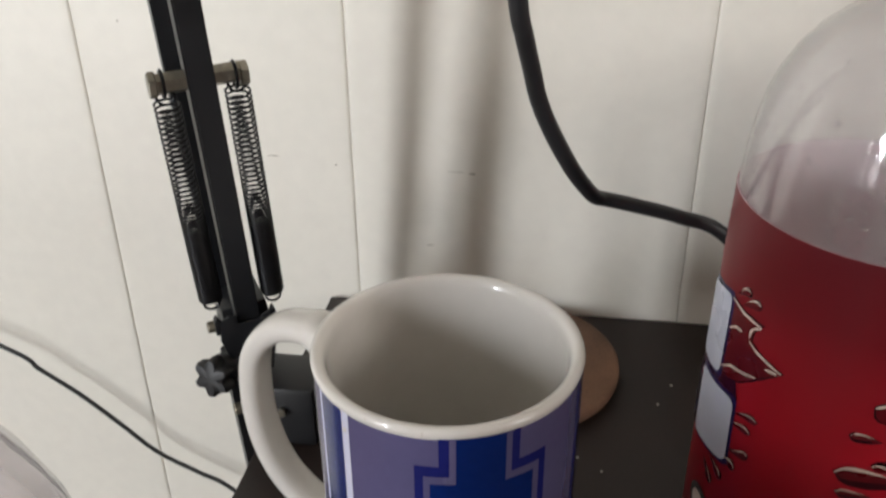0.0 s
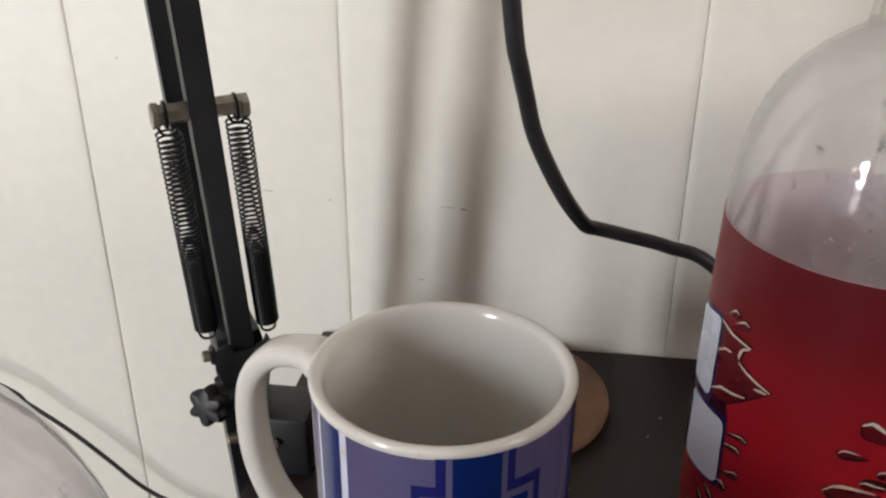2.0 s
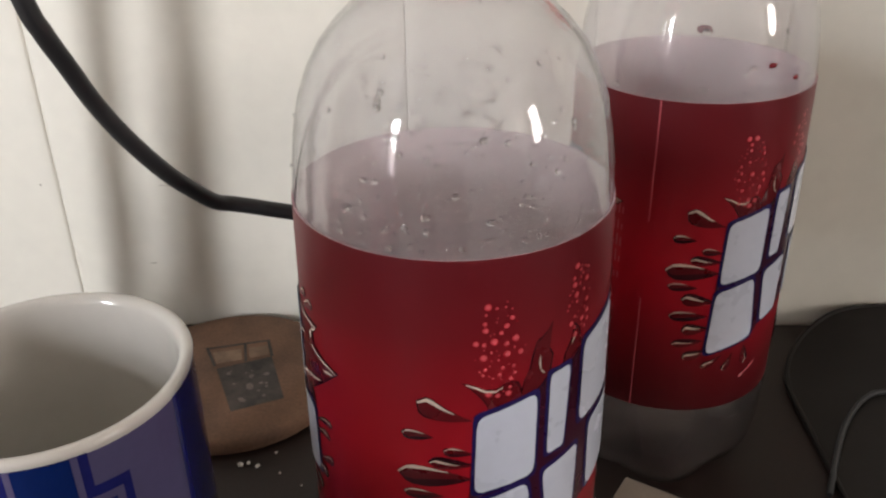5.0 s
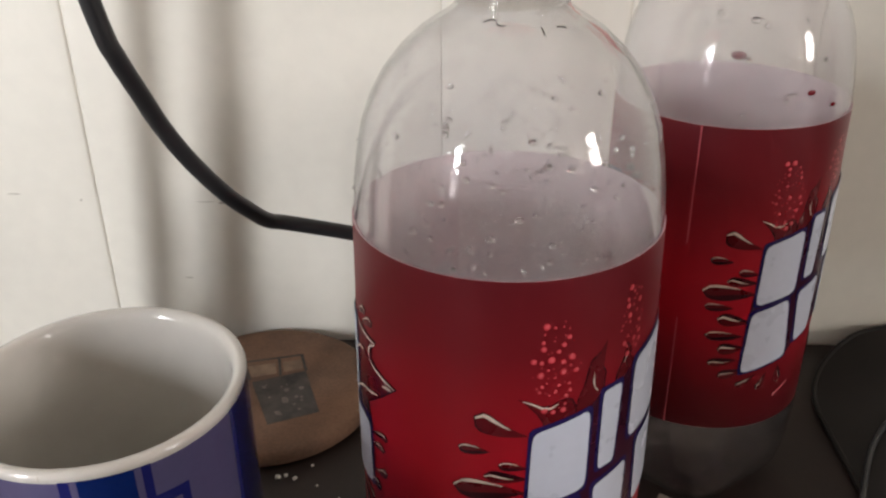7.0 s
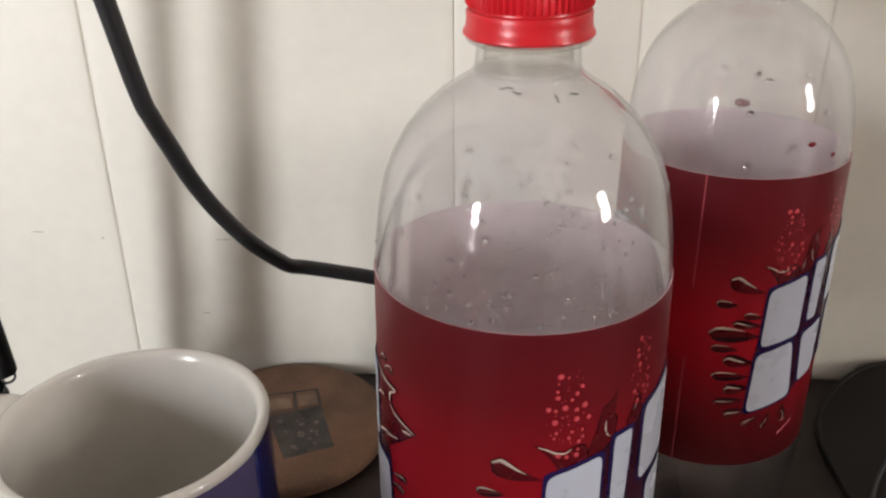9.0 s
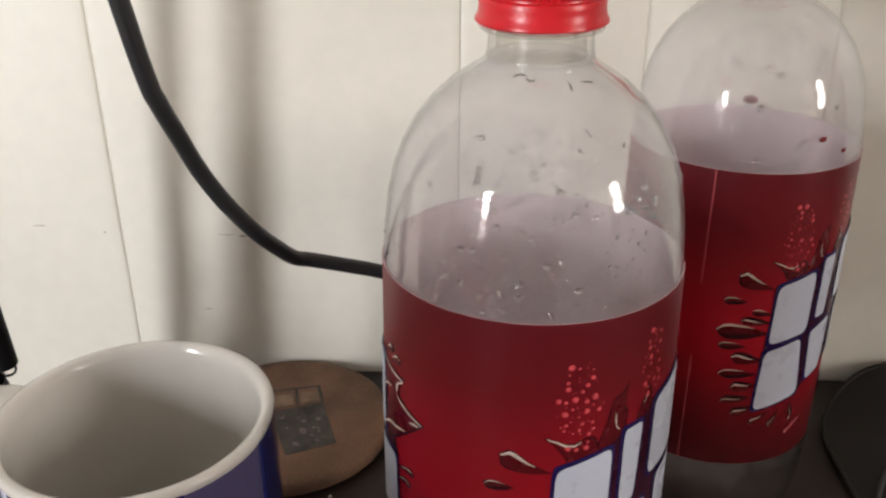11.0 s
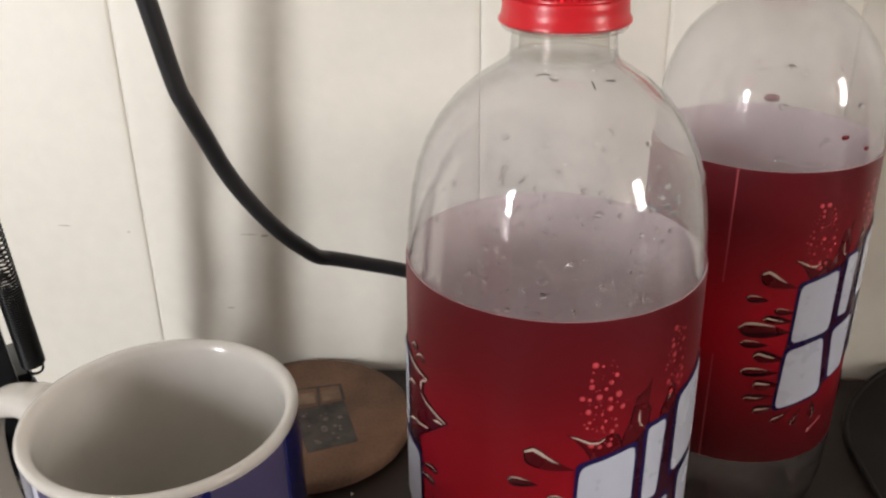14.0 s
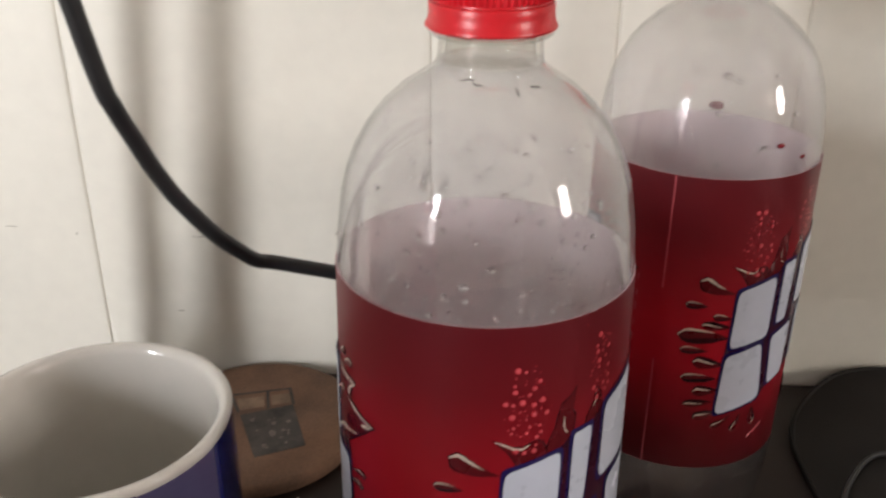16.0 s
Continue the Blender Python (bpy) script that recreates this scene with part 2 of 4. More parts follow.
def tube(pts, radius, n=12, flat=1.0, caps=True):
    """A round or flattened tube along points; radius may be a function of 0..1."""
    bm = bmesh.new()
    rings, up = [], None
    for i, p in enumerate(pts):
        d = (pts[min(i + 1, len(pts) - 1)] - pts[max(i - 1, 0)]).normalized()
        if up is None:
            up = d.orthogonal().normalized()
        up = (up - d * up.dot(d)).normalized()
        side = d.cross(up)
        r = radius(i / (len(pts) - 1)) if callable(radius) else radius
        rings.append([bm.verts.new(p + (up * math.cos(2 * math.pi * k / n) * flat + side * math.sin(2 * math.pi * k / n)) * r) for k in range(n)])
    for a, b in zip(rings, rings[1:]):
        for k in range(n):
            bm.faces.new((a[k], a[(k + 1) % n], b[(k + 1) % n], b[k]))
    if caps:
        bm.faces.new(rings[0][::-1])
        bm.faces.new(rings[-1])
    return bm


def joined(*bms):
    out = bmesh.new()
    for b in bms:
        me = bpy.data.meshes.new("tmp")
        b.to_mesh(me)
        b.free()
        out.from_mesh(me)
        bpy.data.meshes.remove(me)
    return out


def cyl(a, b, r, n=24, bevel=0.0):
    """A solid round bar from a to b."""
    a, b = Vector(a), Vector(b)
    h = (b - a).length
    k = min(bevel, r * 0.4, h * 0.4)
    prof = [(0, 0), (r - k, 0), (r, k), (r, h - k), (r - k, h), (0, h)] if k else [(0, 0), (r, 0), (r, h), (0, h)]
    bm = lathe(prof, n)
    m = Matrix.Translation(a) @ (b - a).to_track_quat("Z", "Y").to_matrix().to_4x4()
    bmesh.ops.transform(bm, matrix=m, verts=bm.verts)
    return bm


def prism(outline, y0, y1, bevel=0.0):
    """A plate with an outline in x and z, from y0 to y1."""
    bm = bmesh.new()
    a = [bm.verts.new((x, y0, z)) for x, z in outline]
    b = [bm.verts.new((x, y1, z)) for x, z in outline]
    bm.faces.new(a)
    bm.faces.new(b[::-1])
    for i in range(len(a)):
        j = (i + 1) % len(a)
        bm.faces.new((a[i], b[i], b[j], a[j]))
    bmesh.ops.recalc_face_normals(bm, faces=bm.faces)
    if bevel:
        bmesh.ops.bevel(bm, geom=bm.edges[:], offset=bevel, segments=2, affect="EDGES", profile=0.5)
    return bm


def wrapped(polys, radius, step=3.0):
    """Flat printed shapes, given as outlines in degrees round an upright cylinder and heights, laid on it. radius may depend on the height."""
    bm = bmesh.new()
    for poly in polys:
        one = bmesh.new()
        f = one.faces.new([one.verts.new((a, z * 1000, 0)) for a, z in poly])
        f.normal_update()
        lo, hi = min(a for a, _ in poly), max(a for a, _ in poly)
        bmesh.ops.triangulate(one, faces=[f])
        c = math.ceil(lo / step) * step
        while c < hi:
            bmesh.ops.bisect_plane(one, geom=one.verts[:] + one.edges[:] + one.faces[:], plane_co=(c, 0, 0), plane_no=(1, 0, 0))
            c += step
        me = bpy.data.meshes.new("tmp")
        one.to_mesh(me)
        one.free()
        bm.from_mesh(me)
        bpy.data.meshes.remove(me)
    for v in bm.verts:
        a, z = radians(v.co.x), v.co.y / 1000
        r = radius(z) if callable(radius) else radius
        v.co = (r * math.sin(a), -r * math.cos(a), z)
    for f in bm.faces:
        f.normal_update()
        c = f.calc_center_median()
        if f.normal.x * c.x + f.normal.y * c.y < 0:
            f.normal_flip()
    return bm


def printed(name, polys, radius, material, parent, label="", step=3.0):
    bm = wrapped(polys, radius, step)
    me = bpy.data.meshes.new(name)
    bm.to_mesh(me)
    bm.free()
    me.materials.append(material)
    me.shade_smooth()
    ob = new(name, me)
    ob.parent = parent
    if label:
        ob["label"] = label
    return ob


# ---- the room ----
def wall_with_hole(name, along, at, thick, lo, hi, hole, material):
    """An upright wall with openings; along is the axis it runs on, (lo, hi) its ends, hole = a list of (a0, a1, z0, z1)."""
    spans, last = [], lo
    for a0, a1, z0, z1 in sorted(hole):
        spans += [(last, a0, FLOOR_Z, CEIL_Z), (a0, a1, FLOOR_Z, z0), (a0, a1, z1, CEIL_Z)]
        last = a1
    spans.append((last, hi, FLOOR_Z, CEIL_Z))
    bms = []
    for p, q, r, s in spans:
        t0, t1 = sorted((at, at + thick))
        bms.append(box((p, t0, r), (q, t1, s)) if along == "x" else box((t0, p, r), (t1, q, s)))
    return tagged(part(name, joined(*bms), material, smooth=0), "plain painted room wall with a window opening", "wall", kind="structure")


def window(name, along, at, hole):
    a0, a1, z0, z1 = hole
    win = tagged(empty(name), "white painted window with a single glazing bar", "window", kind="structure")

    def bar(nm, p0, p1, r0, r1, d=0.02):
        lo, hi = ((p0, at - d, r0), (p1, at + d, r1)) if along == "x" else ((at - d, p0, r0), (at + d, p1, r1))
        part(nm, box(lo, hi, 0.004), M_FRAME, win)
    w = 0.02
    bar("window_frame", a0, a0 + w, z0, z1)
    bar("window_frame", a1 - w, a1, z0, z1)
    bar("window_frame", a0 + w, a1 - w, z0, z0 + w)
    bar("window_frame", a0 + w, a1 - w, z1 - w, z1)
    zm = 0.45 if z0 < 0 else (z0 + z1) / 2
    bar("glazing_bar", a0 + w, a1 - w, zm - 0.009, zm + 0.009, 0.015)
    return win


xl, xr, yb = ROOM
wall_with_hole("wall_south", "x", yb, -0.12, xl, xr, [WIN_BACK, WIN_FAR], M_PLASTER)
wall_with_hole("wall_east", "y", xr, 0.12, yb - 0.12, WALL_Y + 0.05, [WIN_SIDE], M_PLASTER)
tagged(part("wall_west", box((xl - 0.12, yb - 0.12, FLOOR_Z), (xl, WALL_Y + 0.05, CEIL_Z)), M_PLASTER, smooth=0), "plain painted room wall", "wall", kind="structure")
tagged(part("floor", box((xl - 0.12, yb - 0.12, FLOOR_Z - 0.1), (xr + 0.12, WALL_Y + 0.05, FLOOR_Z)), M_FLOOR, smooth=0), "brown wooden floor of the room", "floor", kind="structure")
tagged(part("ceiling", box((xl - 0.12, yb - 0.12, CEIL_Z), (xr + 0.12, WALL_Y + 0.05, CEIL_Z + 0.1)), M_CEIL, smooth=0), "white painted ceiling", "ceiling", kind="structure")
window("window_1", "x", yb - 0.02, WIN_BACK)
window("window_2", "y", xr + 0.02, WIN_SIDE)
window("window_3", "x", yb - 0.02, WIN_FAR)

# the grooved panel wall behind the table: boards on a backing sheet
wall_north = tagged(part("wall_north", box((xl - 0.12, WALL_Y + 0.0011, FLOOR_Z), (xr + 0.12, WALL_Y + 0.08, CEIL_Z)), M_WALL, smooth=0),
                    "cream painted wall of upright boards with narrow grooves", "wall", kind="structure")
GROOVES = [-0.2449, -0.1089, 0.0585, 0.1410, 0.2225]
edges = [xl - 0.1]
x = -0.2449
left = []
for w in (0.165, 0.082, 0.136, 0.165, 0.082) * 4:
    x -= w
    if x > xl + 0.05:
        left.append(x)
x = 0.2225
right = []
for w in (0.136, 0.165, 0.082, 0.082, 0.136) * 4:
    x += w
    if x < xr - 0.05:
        right.append(x)
edges += left[::-1] + GROOVES + right + [xr + 0.1]


def wall_board(xa, xb):
    """A board from groove to groove with softly rounded long edges; the joint behind the front bottle is narrowed in
    place of the plastic's refraction.
    """
    (ga, na), (gb, nb) = ((0.00006, 0.0008) if abs(x - 0.0585) < 0.001 else (0.0003, 0.0016) for x in (xa, xb))
    prof = [(xa + ga, 0.0012), (xa + ga, 0.0009), (xa + ga + 0.3 * na, 0.0003), (xa + na, 0.0001), (xa + na + 0.004, 0), (xb - nb - 0.004, 0), (xb - nb, 0.0001), (xb - gb - 0.3 * nb, 0.0003), (xb - gb, 0.0009), (xb - gb, 0.0012)]
    bm = bmesh.new()
    lo = [bm.verts.new((a, WALL_Y + d, FLOOR_Z)) for a, d in prof]
    hi = [bm.verts.new((a, WALL_Y + d, CEIL_Z)) for a, d in prof]
    for i in range(len(prof) - 1):
        bm.faces.new((lo[i], lo[i + 1], hi[i + 1], hi[i]))
    bm.faces.new(lo)
    bm.faces.new(hi[::-1])
    return bm


for xa, xb in zip(edges, edges[1:]):
    part("board", wall_board(xa, xb), M_WALL, wall_north, smooth=60)


def scuff(cx, cz, w, h, seed):
    rnd = random.Random(seed)
    bm = bmesh.new()
    n = 14
    ring = [bm.verts.new((cx + w * math.cos(2 * math.pi * i / n) * rnd.uniform(0.6, 1), WALL_Y - 0.0002, cz + h * math.sin(2 * math.pi * i / n) * rnd.uniform(0.4, 1))) for i in range(n)]
    bm.faces.new(ring)
    return bm


for i, (cx, cz, w, h) in enumerate(((-0.0484, 0.0758, 0.0022, 0.0009), (-0.056, 0.0763, 0.006, 0.0004), (-0.1498, 0.0799, 0.004, 0.0005), (-0.1173, 0.0768, 0.0008, 0.0008),
                                    (-0.0699, 0.0344, 0.003, 0.0005), (-0.2212, 0.1458, 0.0009, 0.0009))):
    part("scuff_mark", scuff(cx, cz, w, h, i), M_SCUFF, wall_north, "small grey scuff on the paint")

# ---- the table ----
TABLE_L = -0.1250
table = tagged(empty("table", pose(TABLE_L, -0.4, 0)), "dark brown table standing against the boarded wall", "table")
TW, TD, TH = 1.3, WALL_Y - 0.002 + 0.4, -FLOOR_Z
part("tabletop", box((0, 0, -0.022), (TW, TD, 0), 0.0015), M_TABLE, table, "worn dark brown tabletop")
for lx in (0.03, TW - 0.08):
    for ly in (0.03, TD - 0.08):
        part("leg", box((lx, ly, -TH), (lx + 0.05, ly + 0.05, -0.022), 0.003), M_TABLE, table)
for ly in (0.05, TD - 0.07):
    part("apron", box((0.08, ly, -0.10), (TW - 0.08, ly + 0.02, -0.022), 0.002), M_TABLE, table)


# ---- the mug ----
MUG_R, MUG_H = 0.0410, 0.1032
mug = tagged(empty("mug", pose(-0.0334, 0.2189, 0)), "white ceramic mug with lavender and blue geometric print", "mug")
body = lathe([(0, 0.0025), (0.030, 0.0025), (0.0315, 0), (0.0345, 0), (0.038, 0.003), (0.0400, 0.008), (0.0403, 0.05), (0.0404, 0.0995), (0.0408, 0.1008), (0.0410, 0.1018),
              (0.0406, 0.1028), (0.0396, 0.1032), (0.0383, 0.1029), (0.0373, 0.1021), (0.0367, 0.1005), (0.0364, 0.098), (0.0362, 0.09), (0.0360, 0.05), (0.0356, 0.016), (0.034, 0.0095), (0.028, 0.0065), (0, 0.006)], 96)
part("mug_body", body, M_MUGW, mug, "white glazed body, plain inside", smooth=60)
HA = radians(-12)                               # the handle's way, from -x turned to the back
hd = Vector((-math.cos(HA), -math.sin(HA), 0))
hp = [hd * r + Vector((0, 0, z)) for r, z in ((0.0402, 0.0958), (0.047, 0.0978), (0.0585, 0.0950), (0.0675, 0.0842), (0.0700, 0.067), (0.0682, 0.048), (0.0618, 0.0325), (0.0505, 0.0215), (0.0400, 0.0185))]


def strap(pts, half_w, half_t, side):
    """A rounded strap along points, wide across side."""
    bm = bmesh.new()
    rings, n = [], 16
    for i, p in enumerate(pts):
        d = (pts[min(i + 1, len(pts) - 1)] - pts[max(i - 1, 0)]).normalized()
        out = d.cross(side).normalized()
        t = i / (len(pts) - 1)
        flare = 1 + 0.35 * (max(0, 1 - t / 0.15) + max(0, (t - 0.85) / 0.15))
        ring = []
        for k in range(n):
            a = 2 * math.pi * k / n
            c, s = math.cos(a), math.sin(a)
            c, s = math.copysign(abs(c) ** 0.75, c), math.copysign(abs(s) ** 0.75, s)
            ring.append(bm.verts.new(p + side * (c * half_w * flare) + out * (s * half_t * flare)))
        rings.append(ring)
    for a, b in zip(rings, rings[1:]):
        for k in range(n):
            bm.faces.new((a[k], a[(k + 1) % n], b[(k + 1) % n], b[k]))
    bm.faces.new(rings[0][::-1])
    bm.faces.new(rings[-1])
    return bm


part("handle", strap(spline(hp, 8), 0.0068, 0.0042, hd.cross(Vector((0, 0, 1)))), M_MUGW, mug, "white looped handle", smooth=60)


def rect(a0, a1, z0, z1):
    return [(a0, z0), (a1, z0), (a1, z1), (a0, z1)]


MZ0, MZ1 = 0.012, 0.1004
MUG_BASE = 0.04055
printed("print_band", [rect(a, a + 9, MZ0, MZ1) for a in range(-62, 244, 9)], MUG_BASE, M_MUGP, mug, "lavender printed band")
r1, r2, r3 = MUG_BASE + 0.00012, MUG_BASE + 0.00024, MUG_BASE + 0.00036
for off in (0, 180):
    printed("deep_stripe", [rect(75 + off, 104 + off, MZ0, MZ1)] if off == 0 else [rect(50 + off, 54 + off, MZ0, MZ1)], r1, M_MUGD, mug)
    printed("white_stripe", [rect(-54 + off, -33.5 + off, MZ0, MZ1)], r1, M_MUGL, mug)
    printed("blue_stripe", [rect(-52 + off, -37.5 + off, MZ0, MZ1)], r2, M_MUGB, mug)
    # a stepped cross in deep blue with a pale inner line and a blue core
    cross = [(5, MZ1), (5, 0.0908), (-4.5, 0.0908), (-4.5, 0.026), (5, 0.026), (5, MZ0), (37, MZ0), (37, 0.026), (50, 0.026), (50, 0.0895), (37, 0.0895), (37, MZ1)]
    inner = [(9, MZ1), (9, 0.0873), (-1, 0.0873), (-1, 0.030), (9, 0.030), (9, MZ0), (33.5, MZ0), (33.5, 0.030), (46.5, 0.030), (46.5, 0.0862), (33.5, 0.0862), (33.5, MZ1)]
    core = [(11.5, MZ1), (11.5, 0.0848), (1.5, 0.0848), (1.5, 0.033), (11.5, 0.033), (11.5, MZ0), (31, MZ0), (31, 0.033), (43.5, 0.033), (43.5, 0.0838), (31, 0.0838), (31, MZ1)]
    for nm, sh, r, mt in (("cross_outline", cross, r1, M_MUGD), ("cross_line", inner, r2, M_MUGP), ("cross_core", core, r3, M_MUGB)):
        printed(nm, [[(a + off, z) for a, z in sh]], r, mt, mug)


for a, z0, z1 in ((-24, 0.1016, 0.1026), (-1, 0.1010, 0.1027)):
    printed("rim_chip", [[(a, z0), (a + 0.4, z0 + 0.0002), (a + 0.3, z1), (a - 0.2, z1 - 0.0002)]], lambda z: 0.0411 - max(0.0, z - 0.1018) * 0.35, M_SCUFF, mug, "hairline chip in the rim")
printed("print_smudge", [[(-36.6, 0.0935), (-34.2, 0.0938), (-34.4, 0.0952), (-36.2, 0.0950)]], MUG_BASE + 0.0004, M_SCUFF, mug)


# ---- the bottles ----
BOTTLE = [(0.0000, 0.0040), (0.0150, 0.0030), (0.0240, 0.0000), (0.0300, 0.0010), (0.0345, 0.0045), (0.0378, 0.0120), (0.0394, 0.0220), (0.0399, 0.0320), (0.0401, 0.0400), (0.0397, 0.0440), (0.0398, 0.0900), (0.0394, 0.1300),
          (0.0391, 0.1480), (0.0389, 0.1600), (0.0383, 0.1680), (0.0373, 0.1755), (0.0358, 0.1825), (0.0336, 0.1885), (0.0305, 0.1942), (0.0264, 0.1993), (0.0216, 0.2037), (0.0168, 0.2069),
          (0.0140, 0.2088), (0.0130, 0.2102), (0.0127, 0.2125), (0.0126, 0.2150), (0.0126, 0.2168)]
LAB_Z0, LAB_Z1, LAB_R = 0.0440, 0.1585, 0.0401


def dome_r(z):
    """The bottle's outer radius at a height over its feet."""
    for (r0, z0), (r1, z1) in zip(BOTTLE[8:], BOTTLE[9:]):
        if z0 <= z <= z1:
            return r0 + (r1 - r0) * (z - z0) / (z1 - z0) + 0.0001
    return BOTTLE[-1][0]


def lab_r(z):
    """The label's radius, which draws in a little towards its top."""
    return LAB_R - 0.0008 * max(0.0, (z - 0.09) / 0.0685) ** 1.5


def tear(a0, z0, a1, z1, w, n=9):
    """A drop with a round head at the first point that runs out to the second."""
    if a1 < a0:
        return [(-a, z) for a, z in tear(-a0, z0, -a1, z1, w, n)]
    k = 1 / 0.698e-3
    d = Vector(((a1 - a0) / k, z1 - z0))
    L = d.length
    d.normalize()
    s = Vector((-d.y, d.x))
    up, dn = [], []
    for i in range(n + 1):
        t = i / n
        h = w * min(1, math.sqrt(max(0, 1 - (1 - min(t / 0.22, 1)) ** 2))) * (1 - max(0, (t - 0.22) / 0.78) ** 1.2)
        bend = s * (0.12 * L * math.sin(t * math.pi) * (1 if (int(a0 * 7) % 2) else -1) * 0.5)
        p = Vector((a0 / k, z0)) + d * (L * t) + bend
        up.append(p + s * h)
        if 0 < i < n:
            dn.append(p - s * h)
    return [(p.x * k, p.y) for p in up + dn[::-1]]


def stroke(a0, z0, a1, z1, w):
    """The pale lit upper edge of a drop."""
    if a1 < a0:
        return [(-a, z) for a, z in stroke(-a0, z0, -a1, z1, w)]
    k = 1 / 0.698e-3
    up = tear(a0, z0, a1, z1, w)
    n = 9
    top = up[:n + 1]
    cut = top[:int(n * 0.8)]
    m = max(1, len(cut) - 1)
    low = [(a, z - w * (0.62 * (1 - i / m) ** 0.8 * min(1, 0.25 + 2.2 * i / m) + 0.06)) for i, (a, z) in enumerate(cut)]
    return cut + low[::-1]


SPLASH = [(-11.5, 0.1225, 6.5, 0.1172, 0.0021), (-17, 0.1130, -6, 0.1124, 0.0009), (-3, 0.1088, 7, 0.1075, 0.0008), (-8, 0.1052, 7, 0.1042, 0.0010), (-19, 0.1012, 7, 0.1000, 0.0019),
          (-17, 0.0952, -3, 0.0948, 0.0009), (-10, 0.0905, 6, 0.0890, 0.0016), (-15, 0.0838, 4, 0.0835, 0.0011), (-8, 0.0780, 5, 0.0788, 0.0015), (-12, 0.0722, 3, 0.0738, 0.0009),
          (-6, 0.0668, 6, 0.0695, 0.0012), (4, 0.0625, 14, 0.0670, 0.0010), (16, 0.0600, 20, 0.0670, 0.0010), (28, 0.0610, 27, 0.0690, 0.0011)]
FAR_SPLASH = [(84, 0.1385, 76, 0.1350, 0.0009), (98, 0.1045, 86, 0.1020, 0.0008), (96, 0.1000, 84, 0.0980, 0.0009), (97, 0.0930, 86, 0.0900, 0.0010), (90, 0.1370, 80, 0.1330, 0.0010),
              (92, 0.0860, 82, 0.0850, 0.0013), (86, 0.0780, 76, 0.0820, 0.0012), (80, 0.0730, 72, 0.0790, 0.0012)]
BLOCKS = [[(8, 0.1180), (29, 0.1222), (28.5, 0.0985), (7, 0.0955)], [(34, 0.1257), (43, 0.1262), (41, 0.1030), (33.5, 0.1025)], [(50, 0.1300), (74, 0.1338), (74, 0.1085), (49, 0.1065)],
          [(6, 0.0925), (26, 0.0962), (30, 0.0725), (4.6, 0.0680)], [(32, 0.0975), (49, 0.1005), (48, 0.0790), (35, 0.0768)], [(56, 0.1040), (86, 0.1060), (87, 0.0850), (57, 0.0815)]]


# the dark ground that the blocks stand on, and the wet crowns that rise behind them
BACKING = [(7, 0.1185), (29, 0.1228), (34, 0.1262), (44, 0.1268), (50, 0.1304), (74, 0.1342), (87, 0.1065), (88, 0.0845), (57, 0.0808), (35, 0.0762), (30, 0.0718), (4, 0.0674), (5.5, 0.0950)]
CROWNS = [([(12, 0.1185), (11.6, 0.1212), (9.6, 0.1236), (6.5, 0.1258), (3.2, 0.1277), (7.4, 0.1268), (11.0, 0.1254), (14.2, 0.1251), (16.6, 0.1262), (19.0, 0.1267), (21.4, 0.1262), (22.8, 0.1240), (23.6, 0.1200)],
           [(4.4, 0.1272), (7.4, 0.1264), (11.0, 0.1250), (14.2, 0.1247), (16.6, 0.1257)]),
          ([(23.5, 0.1205), (23.4, 0.1235), (24.2, 0.1262), (26.4, 0.1292), (27.3, 0.1322), (28.4, 0.1354), (30.2, 0.1362), (32.2, 0.1372), (34.4, 0.1396), (33.8, 0.1360), (33.2, 0.1328), (34.6, 0.1310), (34.2, 0.1282), (34.0, 0.1258), (29.5, 0.1216)],
           [(29.8, 0.1322), (29.4, 0.1296), (30.4, 0.1276), (31.8, 0.1266)]),
          ([(40, 0.1262), (40.6, 0.1292), (43.6, 0.1322), (44.8, 0.1362), (47.0, 0.1342), (48.4, 0.1312), (49.6, 0.1296)],
           [(43.4, 0.1312), (44.6, 0.1326), (45.2, 0.1342)])]


def swell(poly, k=0.00042):
    """An outline drawn a little outwards from its middle."""
    ca, cz = sum(a for a, _ in poly) / len(poly), sum(z for _, z in poly) / len(poly)
    out = []
    for a, z in poly:
        dx, dz = (a - ca) * 0.698e-3, z - cz
        g = 1 + k / max(1e-6, math.hypot(dx, dz))
        out.append((ca + dx * g / 0.698e-3, cz + dz * g))
    return out


def shrink(q, da, dz):
    """A quadrilateral drawn in from its edges."""
    (a0, z0), (a1, z1), (a2, z2), (a3, z3) = q
    return [(a0 + da, z0 - dz), (a1 - da, z1 - dz), (a2 - da, z2 + dz), (a3 + da, z3 + dz)]


def soft_corners(q, k=0.14):
    out = []
    for i in range(len(q)):
        p, c, n = Vector(q[i - 1]), Vector(q[i]), Vector(q[(i + 1) % len(q)])
        for t in (0.0, 0.35, 0.65, 1.0):
            a, b = c.lerp(p, k * (1 - t)), c.lerp(n, k * t)
            out.append(tuple(a.lerp(b, t)))
    return out


def lerp(q, u, v):
    """A place in a quadrilateral: u from its left to its right edge, v from its lower to its upper."""
    a, b, c, e = (Vector(p) for p in q)
    return tuple(e.lerp(c, u).lerp(a.lerp(b, u), v))


